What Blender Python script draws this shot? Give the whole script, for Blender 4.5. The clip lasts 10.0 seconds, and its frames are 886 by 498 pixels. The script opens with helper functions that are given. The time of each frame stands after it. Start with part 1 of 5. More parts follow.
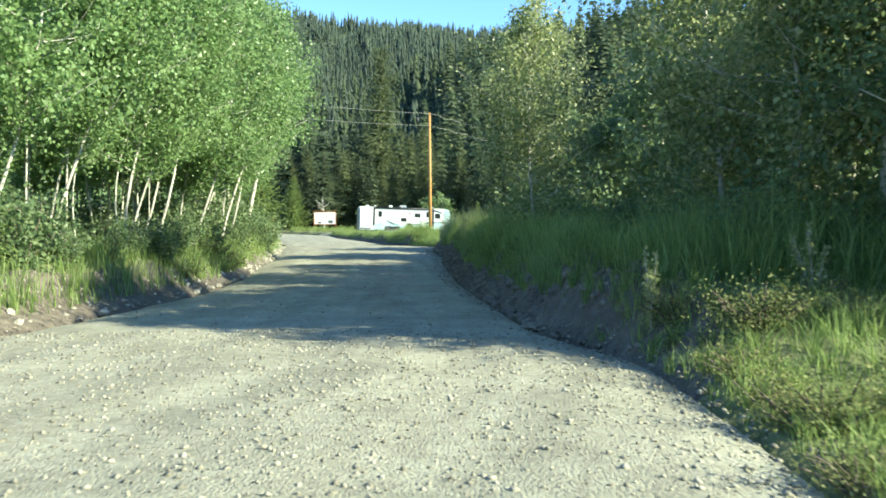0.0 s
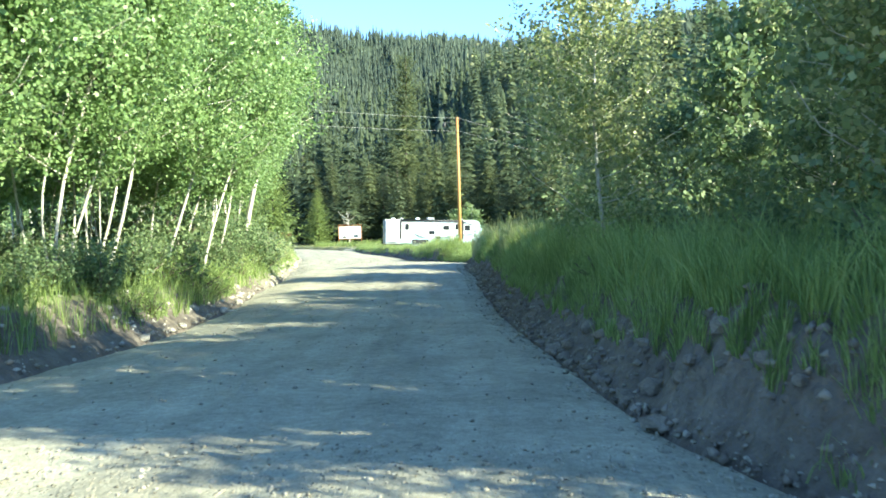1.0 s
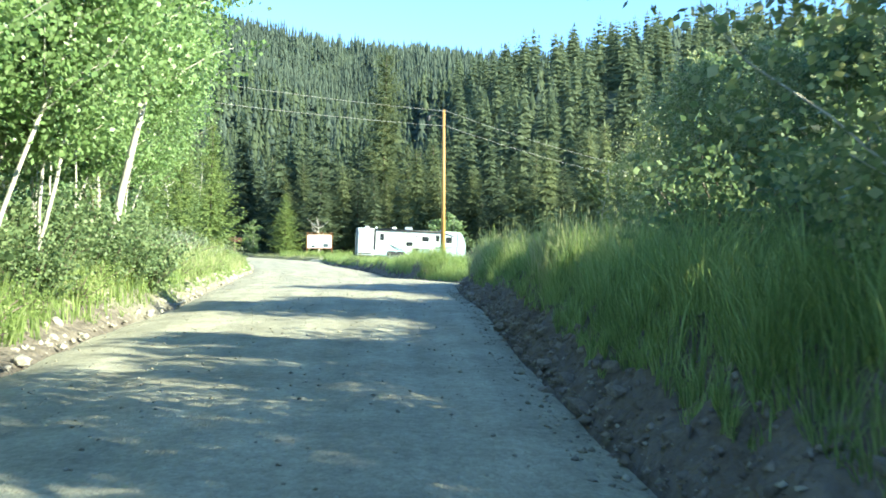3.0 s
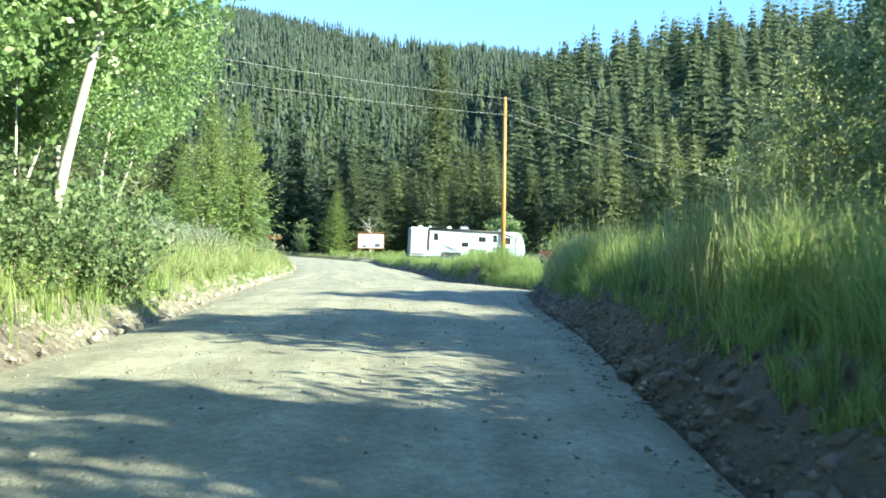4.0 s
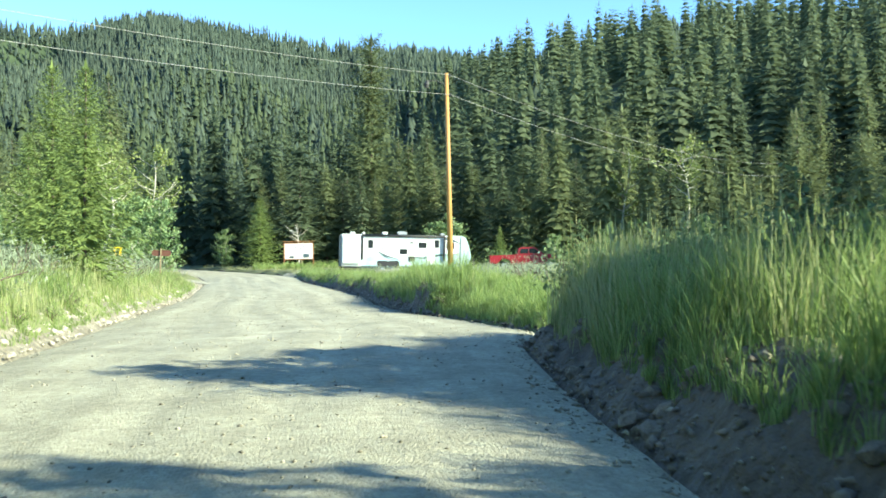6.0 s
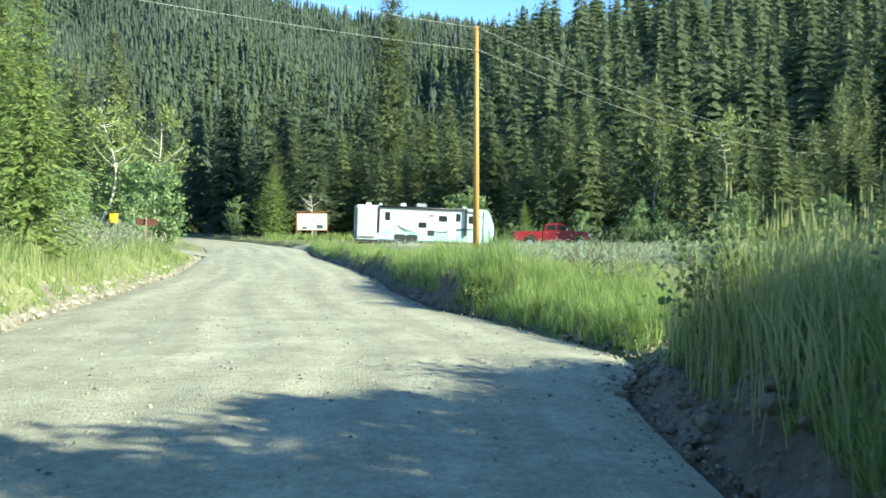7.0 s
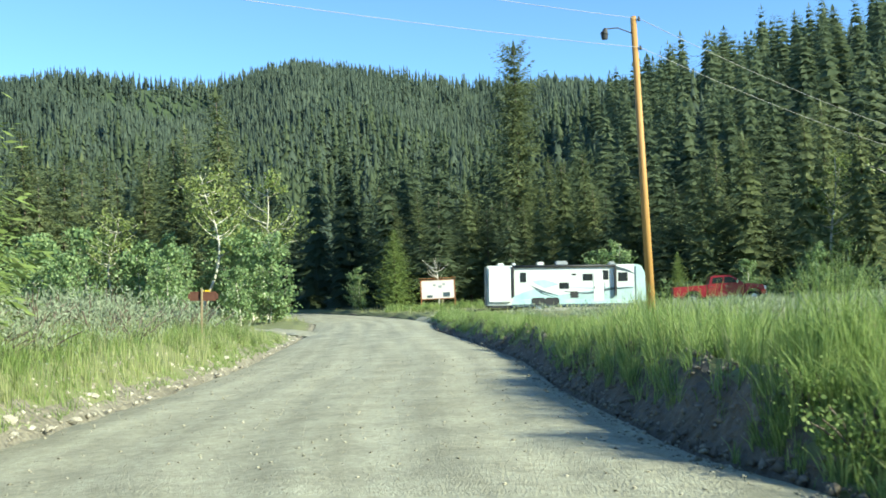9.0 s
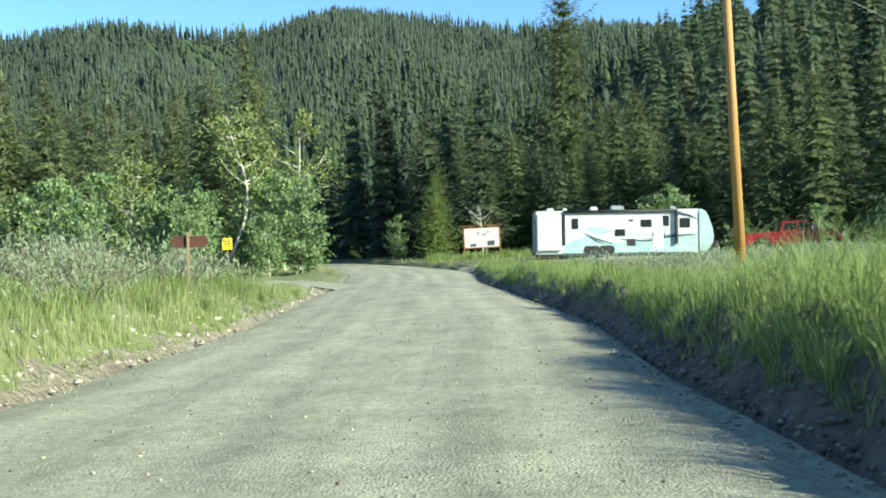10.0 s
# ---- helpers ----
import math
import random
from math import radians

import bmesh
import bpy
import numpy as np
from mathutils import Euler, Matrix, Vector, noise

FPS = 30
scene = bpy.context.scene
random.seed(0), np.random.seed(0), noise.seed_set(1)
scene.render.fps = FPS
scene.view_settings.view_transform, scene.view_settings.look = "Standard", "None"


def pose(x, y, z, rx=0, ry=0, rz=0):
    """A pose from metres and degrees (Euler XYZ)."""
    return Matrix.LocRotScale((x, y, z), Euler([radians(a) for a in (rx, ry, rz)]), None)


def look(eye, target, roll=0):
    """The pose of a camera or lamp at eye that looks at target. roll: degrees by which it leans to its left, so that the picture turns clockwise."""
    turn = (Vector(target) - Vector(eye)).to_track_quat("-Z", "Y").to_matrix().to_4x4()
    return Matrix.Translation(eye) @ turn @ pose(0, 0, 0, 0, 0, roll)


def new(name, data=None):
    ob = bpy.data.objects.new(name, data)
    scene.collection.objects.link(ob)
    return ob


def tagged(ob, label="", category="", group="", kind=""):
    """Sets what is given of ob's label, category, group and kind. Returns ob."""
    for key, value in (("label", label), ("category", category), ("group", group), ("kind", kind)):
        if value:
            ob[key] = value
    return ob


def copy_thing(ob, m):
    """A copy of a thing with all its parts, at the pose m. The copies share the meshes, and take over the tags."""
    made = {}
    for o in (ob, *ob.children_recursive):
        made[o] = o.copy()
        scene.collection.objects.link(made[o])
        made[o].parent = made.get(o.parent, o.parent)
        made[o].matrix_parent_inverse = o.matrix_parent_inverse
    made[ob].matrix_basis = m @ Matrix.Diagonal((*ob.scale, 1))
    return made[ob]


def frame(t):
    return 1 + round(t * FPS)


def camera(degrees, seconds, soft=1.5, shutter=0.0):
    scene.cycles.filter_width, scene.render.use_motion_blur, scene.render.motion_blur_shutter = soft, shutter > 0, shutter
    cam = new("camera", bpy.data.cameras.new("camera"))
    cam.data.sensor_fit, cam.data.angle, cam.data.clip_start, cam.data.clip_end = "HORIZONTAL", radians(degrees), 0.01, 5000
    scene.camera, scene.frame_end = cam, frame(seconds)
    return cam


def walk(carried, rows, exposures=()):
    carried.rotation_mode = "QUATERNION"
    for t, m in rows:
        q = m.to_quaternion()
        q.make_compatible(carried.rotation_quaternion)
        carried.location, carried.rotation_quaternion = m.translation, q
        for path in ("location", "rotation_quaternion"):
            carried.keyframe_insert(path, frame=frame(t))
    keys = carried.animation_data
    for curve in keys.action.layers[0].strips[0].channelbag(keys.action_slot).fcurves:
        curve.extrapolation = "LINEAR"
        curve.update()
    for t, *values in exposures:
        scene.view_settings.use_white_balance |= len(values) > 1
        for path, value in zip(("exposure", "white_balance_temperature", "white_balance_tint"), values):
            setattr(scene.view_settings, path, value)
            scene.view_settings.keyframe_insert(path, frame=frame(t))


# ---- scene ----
cam = camera(49.3, 10.0, soft=1.7, shutter=0.16)
PATH = [
    (0, (3.251, -5.492, 1.002), (3.182, -3.494, 0.961), -0.4),
    (0.5, (3.105, -2.672, 1.038), (2.993, -0.676, 1.001), -0.8),
    (1, (2.911, 0.134, 1.077), (2.782, 2.13, 1.062), -1.5),
    (1.5, (2.698, 2.914, 1.103), (2.577, 4.91, 1.107), -0.1),
    (2, (2.454, 5.605, 1.121), (2.362, 7.603, 1.126), 0.3),
    (3.5, (1.633, 13.882, 0.992), (1.555, 15.88, 1.009), 0.3),
    (4, (1.35, 16.685, 0.999), (1.16, 18.676, 1.014), 0.9),
    (4.5, (1.158, 19.405, 1.048), (0.927, 21.39, 0.966), -0.2),
    (5, (0.956, 22.039, 1.113), (0.764, 24.027, 1.014), -0.5),
    (5.5, (0.738, 24.471, 1.197), (0.678, 26.47, 1.236), -2.1),
    (7, (0.017, 32.214, 1.483), (-0.08, 34.211, 1.451), 0.1),
    (7.5, (-0.279, 34.811, 1.493), (-0.395, 36.808, 1.455), -1.1),
    (8, (-0.743, 37.557, 1.469), (-0.975, 39.543, 1.523), -1.4),
    (8.5, (-1.096, 40.057, 1.421), (-1.413, 42.03, 1.493), -1.6),
    (9, (-1.577, 42.63, 1.379), (-1.934, 44.595, 1.491), -2.9),
    (9.5, (-2.084, 45.159, 1.356), (-2.482, 47.115, 1.484), -3.1),
    (10, (-2.597, 47.798, 1.319), (-3.048, 49.747, 1.332), -3.0),
]
EXPOSURES = [(0, 1.85, 6500, -6), (1.0, 2.45, 6450, -4), (2.0, 2.6, 6400, -4), (3.5, 2.30, 6350, -6), (5.0, 2.16, 6500, -7), (7.0, 1.92, 6450, -8), (10, 1.48, 6450, -8)]
walk(cam, [(t, look(eye, target, roll)) for t, eye, target, roll in PATH], EXPOSURES)

# ---------------------------------------------------------------- light
SUN_AZ, SUN_EL = 114.0, 25.5          # degrees clockwise from +y, and above the horizon
world = bpy.data.worlds.new("sky_world")
scene.world = world
world.use_nodes = True
wn = world.node_tree
sky = wn.nodes.new("ShaderNodeTexSky")
sky.sky_type = "NISHITA"
sky.sun_disc = False
sky.sun_elevation, sky.sun_rotation = radians(SUN_EL), radians(SUN_AZ)
sky.altitude = 1900
sky.air_density, sky.dust_density, sky.ozone_density = 0.75, 0.0, 4.5
wn.nodes["Background"].inputs["Strength"].default_value = 0.125
wn.links.new(sky.outputs["Color"], wn.nodes["Background"].inputs["Color"])
sun = new("sun", bpy.data.lights.new("sun", "SUN"))
sun.data.energy, sun.data.angle, sun.data.color = 4.0, radians(0.55), (1.0, 0.92, 0.75)
sun_dir = Vector((math.sin(radians(SUN_AZ)) * math.cos(radians(SUN_EL)), math.cos(radians(SUN_AZ)) * math.cos(radians(SUN_EL)), math.sin(radians(SUN_EL))))
sun.matrix_world = look(sun_dir * 60, (0, 0, 0))


# ---------------------------------------------------------------- materials
def mat(name, cols, scale=4.0, rough=0.8, bump=0.0, bump_scale=40.0, island=0.0, metal=0.0, trans=0.0, spec=0.4,
        stretch=(1, 1, 1), per_object=0.0, detail=6.0, coat=0.0, coords="Object"):
    """A surface with colours mixed by noise at two scales; trans lets light through (leaves)."""
    m = bpy.data.materials.new(name)
    m.use_nodes = True
    nt = m.node_tree
    N, L = nt.nodes, nt.links
    b = N["Principled BSDF"]
    tc = N.new("ShaderNodeTexCoord")
    mp = N.new("ShaderNodeMapping")
    mp.inputs["Scale"].default_value = stretch
    L.new(tc.outputs[coords], mp.inputs["Vector"])
    n1 = N.new("ShaderNodeTexNoise")
    n1.inputs["Scale"].default_value, n1.inputs["Detail"].default_value, n1.inputs["Roughness"].default_value = scale, detail, 0.65
    L.new(mp.outputs[0], n1.inputs["Vector"])
    n2 = N.new("ShaderNodeTexNoise")
    n2.inputs["Scale"].default_value, n2.inputs["Detail"].default_value = scale * 0.13, 3.0
    L.new(mp.outputs[0], n2.inputs["Vector"])
    mx = N.new("ShaderNodeMath")
    mx.operation = "MULTIPLY_ADD"
    mx.inputs[1].default_value = 0.55
    L.new(n1.outputs["Fac"], mx.inputs[0])
    m2 = N.new("ShaderNodeMath")
    m2.operation = "MULTIPLY"
    m2.inputs[1].default_value = 0.45
    L.new(n2.outputs["Fac"], m2.inputs[0])
    L.new(m2.outputs[0], mx.inputs[2])
    fac = mx.outputs[0]
    sources = []
    if island:
        sources.append((N.new("ShaderNodeNewGeometry").outputs["Random Per Island"], island))
    if per_object:
        sources.append((N.new("ShaderNodeObjectInfo").outputs["Random"], per_object))
    for src, amount in sources:
        ad = N.new("ShaderNodeMath")
        ad.operation = "MULTIPLY_ADD"
        ad.inputs[1].default_value = amount
        L.new(src, ad.inputs[0])
        sb = N.new("ShaderNodeMath")
        sb.operation = "SUBTRACT"
        sb.inputs[1].default_value = amount / 2
        L.new(fac, sb.inputs[0])
        L.new(sb.outputs[0], ad.inputs[2])
        fac = ad.outputs[0]
    cr = N.new("ShaderNodeValToRGB")
    els = cr.color_ramp.elements
    k = len(cols)
    while len(els) < k:
        els.new(0.5)
    for i, c in enumerate(cols):
        els[i].position = 0.28 + 0.44 * i / max(1, k - 1)
        els[i].color = (*c, 1)
    L.new(fac, cr.inputs[0])
    L.new(cr.outputs[0], b.inputs["Base Color"])
    b.inputs["Roughness"].default_value, b.inputs["Metallic"].default_value = rough, metal
    b.inputs["Specular IOR Level"].default_value = spec
    b.inputs["Coat Weight"].default_value = coat
    if bump:
        n3 = N.new("ShaderNodeTexNoise")
        n3.inputs["Scale"].default_value, n3.inputs["Detail"].default_value = bump_scale, 5.0
        L.new(mp.outputs[0], n3.inputs["Vector"])
        bp = N.new("ShaderNodeBump")
        bp.inputs["Strength"].default_value, bp.inputs["Distance"].default_value = 0.9, bump
        L.new(n3.outputs["Fac"], bp.inputs["Height"])
        L.new(bp.outputs[0], b.inputs["Normal"])
    if trans:
        tr = N.new("ShaderNodeBsdfTranslucent")
        L.new(cr.outputs[0], tr.inputs["Color"])
        ms = N.new("ShaderNodeMixShader")
        ms.inputs[0].default_value = trans
        L.new(b.outputs[0], ms.inputs[1])
        L.new(tr.outputs[0], ms.inputs[2])
        L.new(ms.outputs[0], N["Material Output"].inputs["Surface"])
    return m


def road_mat():
    m = mat("gravel_road", [(0.18, 0.172, 0.126), (0.27, 0.26, 0.192), (0.36, 0.347, 0.258), (0.45, 0.434, 0.33)], scale=9, rough=0.95, detail=9)
    N, L = m.node_tree.nodes, m.node_tree.links
    b = N["Principled BSDF"]
    tc = N.new("ShaderNodeTexCoord")
    ramp = b.inputs["Base Color"].links[0].from_node
    # pale and dark streaks along the wheel tracks: metres across the road, and along it
    at = N.new("ShaderNodeAttribute")
    at.attribute_name = "track"
    mp = N.new("ShaderNodeMapping")
    mp.inputs["Scale"].default_value = (1.0, 0.035, 1.0)
    L.new(at.outputs["Vector"], mp.inputs["Vector"])
    st = N.new("ShaderNodeTexNoise")
    st.inputs["Scale"].default_value, st.inputs["Detail"].default_value = 1.7, 7.0
    L.new(mp.outputs[0], st.inputs["Vector"])
    vo = N.new("ShaderNodeTexVoronoi")
    vo.inputs["Scale"].default_value = 42.0
    L.new(tc.outputs["Object"], vo.inputs["Vector"])
    sp = N.new("ShaderNodeMapRange")
    sp.inputs["From Min"].default_value, sp.inputs["From Max"].default_value = 0.35, 0.65
    sp.inputs["To Min"].default_value, sp.inputs["To Max"].default_value = 0.83, 1.12
    L.new(st.outputs["Fac"], sp.inputs["Value"])
    pc = N.new("ShaderNodeMapRange")
    pc.inputs["To Min"].default_value, pc.inputs["To Max"].default_value = 0.82, 1.2
    L.new(vo.outputs["Color"], pc.inputs["Value"])
    pm = N.new("ShaderNodeMath")
    pm.operation = "MULTIPLY"
    L.new(sp.outputs[0], pm.inputs[0])
    L.new(pc.outputs[0], pm.inputs[1])
    mul = N.new("ShaderNodeVectorMath")
    mul.operation = "SCALE"
    L.new(ramp.outputs[0], mul.inputs[0])
    L.new(pm.outputs[0], mul.inputs["Scale"])
    L.new(mul.outputs[0], b.inputs["Base Color"])
    nz = N.new("ShaderNodeTexNoise")
    nz.inputs["Scale"].default_value, nz.inputs["Detail"].default_value, nz.inputs["Roughness"].default_value = 26.0, 8.0, 0.75
    L.new(tc.outputs["Object"], nz.inputs["Vector"])
    b1 = N.new("ShaderNodeBump")
    b1.inputs["Strength"].default_value, b1.inputs["Distance"].default_value = 1.0, 0.008
    L.new(nz.outputs["Fac"], b1.inputs["Height"])
    b2 = N.new("ShaderNodeBump")
    b2.invert = True
    b2.inputs["Strength"].default_value, b2.inputs["Distance"].default_value = 0.9, 0.009
    L.new(vo.outputs["Distance"], b2.inputs["Height"])
    L.new(b1.outputs[0], b2.inputs["Normal"])
    L.new(b2.outputs[0], b.inputs["Normal"])
    return m


M_ROAD = road_mat()
M_DIRT = mat("bank_earth", [(0.07, 0.058, 0.045), (0.14, 0.12, 0.094), (0.24, 0.208, 0.163)], scale=5, rough=0.95, bump=0.2, bump_scale=7, detail=10)
# lighter copy of the bank earth, with the sun on the left verge painted in
M_SUNLITDIRT = mat("sunlit_verge_earth", [(0.11, 0.1, 0.072), (0.21, 0.19, 0.142), (0.36, 0.335, 0.26)], scale=7, rough=0.95, bump=0.16, bump_scale=9, detail=10)
M_GROUND = mat("meadow_ground", [(0.10, 0.115, 0.05), (0.16, 0.175, 0.075), (0.23, 0.215, 0.11)], scale=0.8, rough=0.95, bump=0.05, bump_scale=6)
M_FORESTFLOOR = mat("forest_floor", [(0.025, 0.042, 0.02), (0.045, 0.068, 0.032), (0.07, 0.09, 0.045)], scale=0.2, rough=0.95)
M_STONE = mat("gravel_stone", [(0.16, 0.148, 0.112), (0.26, 0.243, 0.185), (0.38, 0.355, 0.28)], scale=6, rough=0.9, island=0.5)
M_ROCK = mat("bank_rock", [(0.22, 0.2, 0.16), (0.36, 0.33, 0.27), (0.52, 0.49, 0.41)], scale=5, rough=0.9, bump=0.02, bump_scale=20, island=0.3)
M_CLOD = mat("earth_clod", [(0.1, 0.085, 0.067), (0.18, 0.156, 0.124), (0.3, 0.265, 0.21)], scale=5, rough=0.95, bump=0.02, bump_scale=20, island=0.3)
M_GRASS = mat("tall_grass", [(0.14, 0.21, 0.062), (0.275, 0.37, 0.12), (0.43, 0.52, 0.21)], scale=0.5, rough=0.6, island=0.45, trans=0.58, spec=0.25)
M_GRASS_DRY = mat("seeding_grass", [(0.25, 0.3, 0.12), (0.39, 0.42, 0.2), (0.52, 0.52, 0.29)], scale=0.5, rough=0.7, island=0.4, trans=0.55, spec=0.2)
M_SAGE = mat("sage_leaf", [(0.165, 0.21, 0.13), (0.25, 0.295, 0.195), (0.35, 0.39, 0.28)], scale=2, rough=0.8, island=0.4, trans=0.25, spec=0.15)
M_ASPEN = mat("aspen_leaf", [(0.14, 0.235, 0.08), (0.23, 0.345, 0.13), (0.35, 0.465, 0.22)], scale=0.7, rough=0.38, island=0.35, trans=0.5, spec=0.5)
M_BIRCHLEAF = mat("birch_leaf", [(0.16, 0.215, 0.085), (0.29, 0.345, 0.14), (0.49, 0.5, 0.27)], scale=0.7, rough=0.35, island=0.5, trans=0.52, spec=0.5)
M_POPLAR = mat("poplar_leaf", [(0.125, 0.205, 0.085), (0.21, 0.3, 0.13), (0.32, 0.4, 0.19)], scale=0.5, rough=0.5, island=0.4, trans=0.38, spec=0.3)
M_PALELEAF = mat("yellow_green_leaf", [(0.13, 0.18, 0.05), (0.21, 0.26, 0.08), (0.3, 0.34, 0.13)], scale=0.7, rough=0.5, island=0.4, trans=0.4, spec=0.3)
M_WILLOW = mat("shrub_leaf", [(0.095, 0.155, 0.07), (0.16, 0.225, 0.1), (0.25, 0.315, 0.15)], scale=0.8, rough=0.5, island=0.4, trans=0.45, spec=0.3)
M_SCRUB = mat("scrub_leaf", [(0.12, 0.15, 0.05), (0.22, 0.25, 0.09), (0.36, 0.35, 0.16)], scale=1.5, rough=0.6, island=0.5, trans=0.4, spec=0.25)
M_SPRUCE = mat("spruce_needle", [(0.062, 0.088, 0.05), (0.095, 0.128, 0.07), (0.14, 0.176, 0.098)], scale=0.5, rough=0.7, island=0.12, trans=0.48, spec=0.25, per_object=0.22)
M_PINE = mat("pine_needle", [(0.105, 0.132, 0.06), (0.155, 0.188, 0.088), (0.215, 0.25, 0.122)], scale=0.5, rough=0.7, island=0.12, trans=0.48, spec=0.25, per_object=0.3)
M_YOUNG = mat("young_spruce_needle", [(0.105, 0.155, 0.05), (0.17, 0.23, 0.07), (0.26, 0.325, 0.105)], scale=0.7, rough=0.7, island=0.2, trans=0.3, spec=0.25)
# bluer than the nearer needles: distance haze is put into this base colour
M_FARFOREST = mat("hazed_far_conifer", [(0.045, 0.066, 0.052), (0.072, 0.098, 0.072), (0.105, 0.135, 0.096)], scale=0.02, rough=0.8, island=0.25, trans=0.3, spec=0.15)
M_ASPENBARK = mat("aspen_bark", [(0.07, 0.062, 0.05), (0.36, 0.34, 0.28), (0.54, 0.52, 0.44), (0.64, 0.62, 0.54)], scale=5, rough=0.8, bump=0.008, bump_scale=20, stretch=(1, 1, 2.2))
M_BARK = mat("conifer_bark", [(0.06, 0.045, 0.035), (0.13, 0.10, 0.08), (0.22, 0.19, 0.16)], scale=6, rough=0.9, bump=0.02, bump_scale=15, stretch=(1, 1, 0.25))
M_DEADWOOD = mat("weathered_dead_wood", [(0.25, 0.23, 0.2), (0.42, 0.4, 0.36), (0.58, 0.56, 0.52)], scale=5, rough=0.85, stretch=(1, 1, 0.3))
M_POLE = mat("varnished_pole_wood", [(0.23, 0.11, 0.035), (0.42, 0.23, 0.075), (0.55, 0.33, 0.12)], scale=3, rough=0.6, bump=0.006, bump_scale=14, stretch=(5, 5, 0.16))
M_WIRE = mat("weathered_wire", [(0.26, 0.26, 0.25), (0.34, 0.34, 0.32)], scale=3, rough=0.6)
M_DARKMETAL = mat("dark_metal", [(0.03, 0.03, 0.032), (0.06, 0.06, 0.06)], scale=6, rough=0.5, metal=0.4)


# ---------------------------------------------------------------- mesh helpers
def np_mesh(name, V, F, material):
    V, F = np.asarray(V, np.float32), np.asarray(F, np.int32)
    me = bpy.data.meshes.new(name)
    k = F.shape[1]
    me.vertices.add(len(V))
    me.vertices.foreach_set("co", V.ravel())
    me.loops.add(F.size)
    me.loops.foreach_set("vertex_index", F.ravel())
    me.polygons.add(len(F))
    me.polygons.foreach_set("loop_start", np.arange(0, F.size, k, dtype=np.int32))
    me.update(calc_edges=True)
    me.materials.append(material)
    return me


def smooth(me):
    me.polygons.foreach_set("use_smooth", np.ones(len(me.polygons), bool))
    return me


def thing(name, label, category, group="", kind=""):
    return tagged(new(name), label, category, group, kind)


def hang(name, me, parent, label=""):
    ob = new(name, me)
    ob.parent = parent
    return tagged(ob, label) if label else ob


def part(name, bm, material, parent, label="", soft=False):
    """Links a bmesh as one mesh object under a thing or a part."""
    me = bpy.data.meshes.new(name)
    bmesh.ops.recalc_face_normals(bm, faces=bm.faces)
    bm.to_mesh(me)
    bm.free()
    me.materials.append(material)
    if soft:
        smooth(me)
    return hang(name, me, parent, label)


def join(*pairs):
    """Joins (V, F) pairs with faces of the same size."""
    V, F, n = [], [], 0
    for v, f in pairs:
        V.append(v), F.append(np.asarray(f) + n)
        n += len(v)
    return np.vstack(V), np.vstack(F)


def tube(pts, radii, n=6):
    """A tapered tube of quads along pts."""
    pts, radii = np.asarray(pts, float), np.asarray(radii, float)
    d = np.gradient(pts, axis=0)
    d /= np.linalg.norm(d, axis=1)[:, None] + 1e-9
    ref = np.where(np.abs(d[:, 2:3]) > 0.9, [[1.0, 0, 0]], [[0, 0, 1.0]])
    a = np.cross(d, ref)
    a /= np.linalg.norm(a, axis=1)[:, None] + 1e-9
    b = np.cross(d, a)
    th = np.linspace(0, 2 * math.pi, n, endpoint=False)
    V = pts[:, None] + radii[:, None, None] * (np.cos(th)[None, :, None] * a[:, None] + np.sin(th)[None, :, None] * b[:, None])
    F = [(i * n + j, i * n + (j + 1) % n, (i + 1) * n + (j + 1) % n, (i + 1) * n + j) for i in range(len(pts) - 1) for j in range(n)]
    return V.reshape(-1, 3), np.array(F)


def leaves(rng, centres, size, aspect=0.75, flat=0.0, upright=0.0):
    """One folded diamond leaf per centre."""
    n = len(centres)
    a = rng.normal(size=(n, 3))
    a[:, 2] = a[:, 2] * (1 - flat) + upright
    a /= np.linalg.norm(a, axis=1)[:, None]
    b = np.cross(a, rng.normal(size=(n, 3)))
    b /= np.linalg.norm(b, axis=1)[:, None]
    s = size * rng.uniform(0.6, 1.3, (n, 1))
    V = np.stack([centres - a * s, centres + b * s * aspect, centres + a * s, centres - b * s * aspect], 1).reshape(-1, 3)
    return V, np.arange(4 * n).reshape(-1, 4)


# ---------------------------------------------------------------- the lie of the land
ROAD_Z = np.array([(-200, -0.3), (15, -0.3), (25, -0.1), (40, 0.1), (50, 0.05), (58, -0.05), (66, 0.02), (80, 0.2), (92, 0.35), (130, 0.6), (200, 1.6), (400, 5)])
LEFT = np.array([(-200, -9), (-6, -8), (2, -4.6), (7, -2.7), (15, -2.5), (20, -2.8), (25, -3.6), (30, -4.1), (36, -5.2), (43, -6.4), (50, -8), (57, -9.6), (66, -11.1), (79, -14.2), (88, -16.5), (104, -21.5), (125, -30), (150, -43), (180, -63), (400, -250)])
RIGHT = np.array([(-200, 6), (0, 5), (4, 4.9), (7, 3.95), (14, 3.2), (18, 2.75), (23, 2.35), (30, 2.0), (36, 1.4), (41, 1.15), (42.5, 1.65), (43.8, 1.6), (45, 1.15), (47.4, 0.35), (49.4, -0.3), (50.8, -1.0), (54.5, -1.8), (59, -2.8), (64, -3.7), (66, -4.2), (77, -7.4), (84, -9.6), (94, -11.8), (104, -15), (125, -23), (150, -35.5), (180, -55), (400, -240)])
BANK_R = np.array([(-200, 0.06), (1, 0.06), (6, 0.8), (20, 0.78), (26, 0.66), (40.3, 0.62), (42, 0.16), (44.6, 0.12), (49, 0.14), (50.8, 0.68), (58, 0.66), (64, 0.58), (75, 0.4), (100, 0.2), (400, 0.3)])
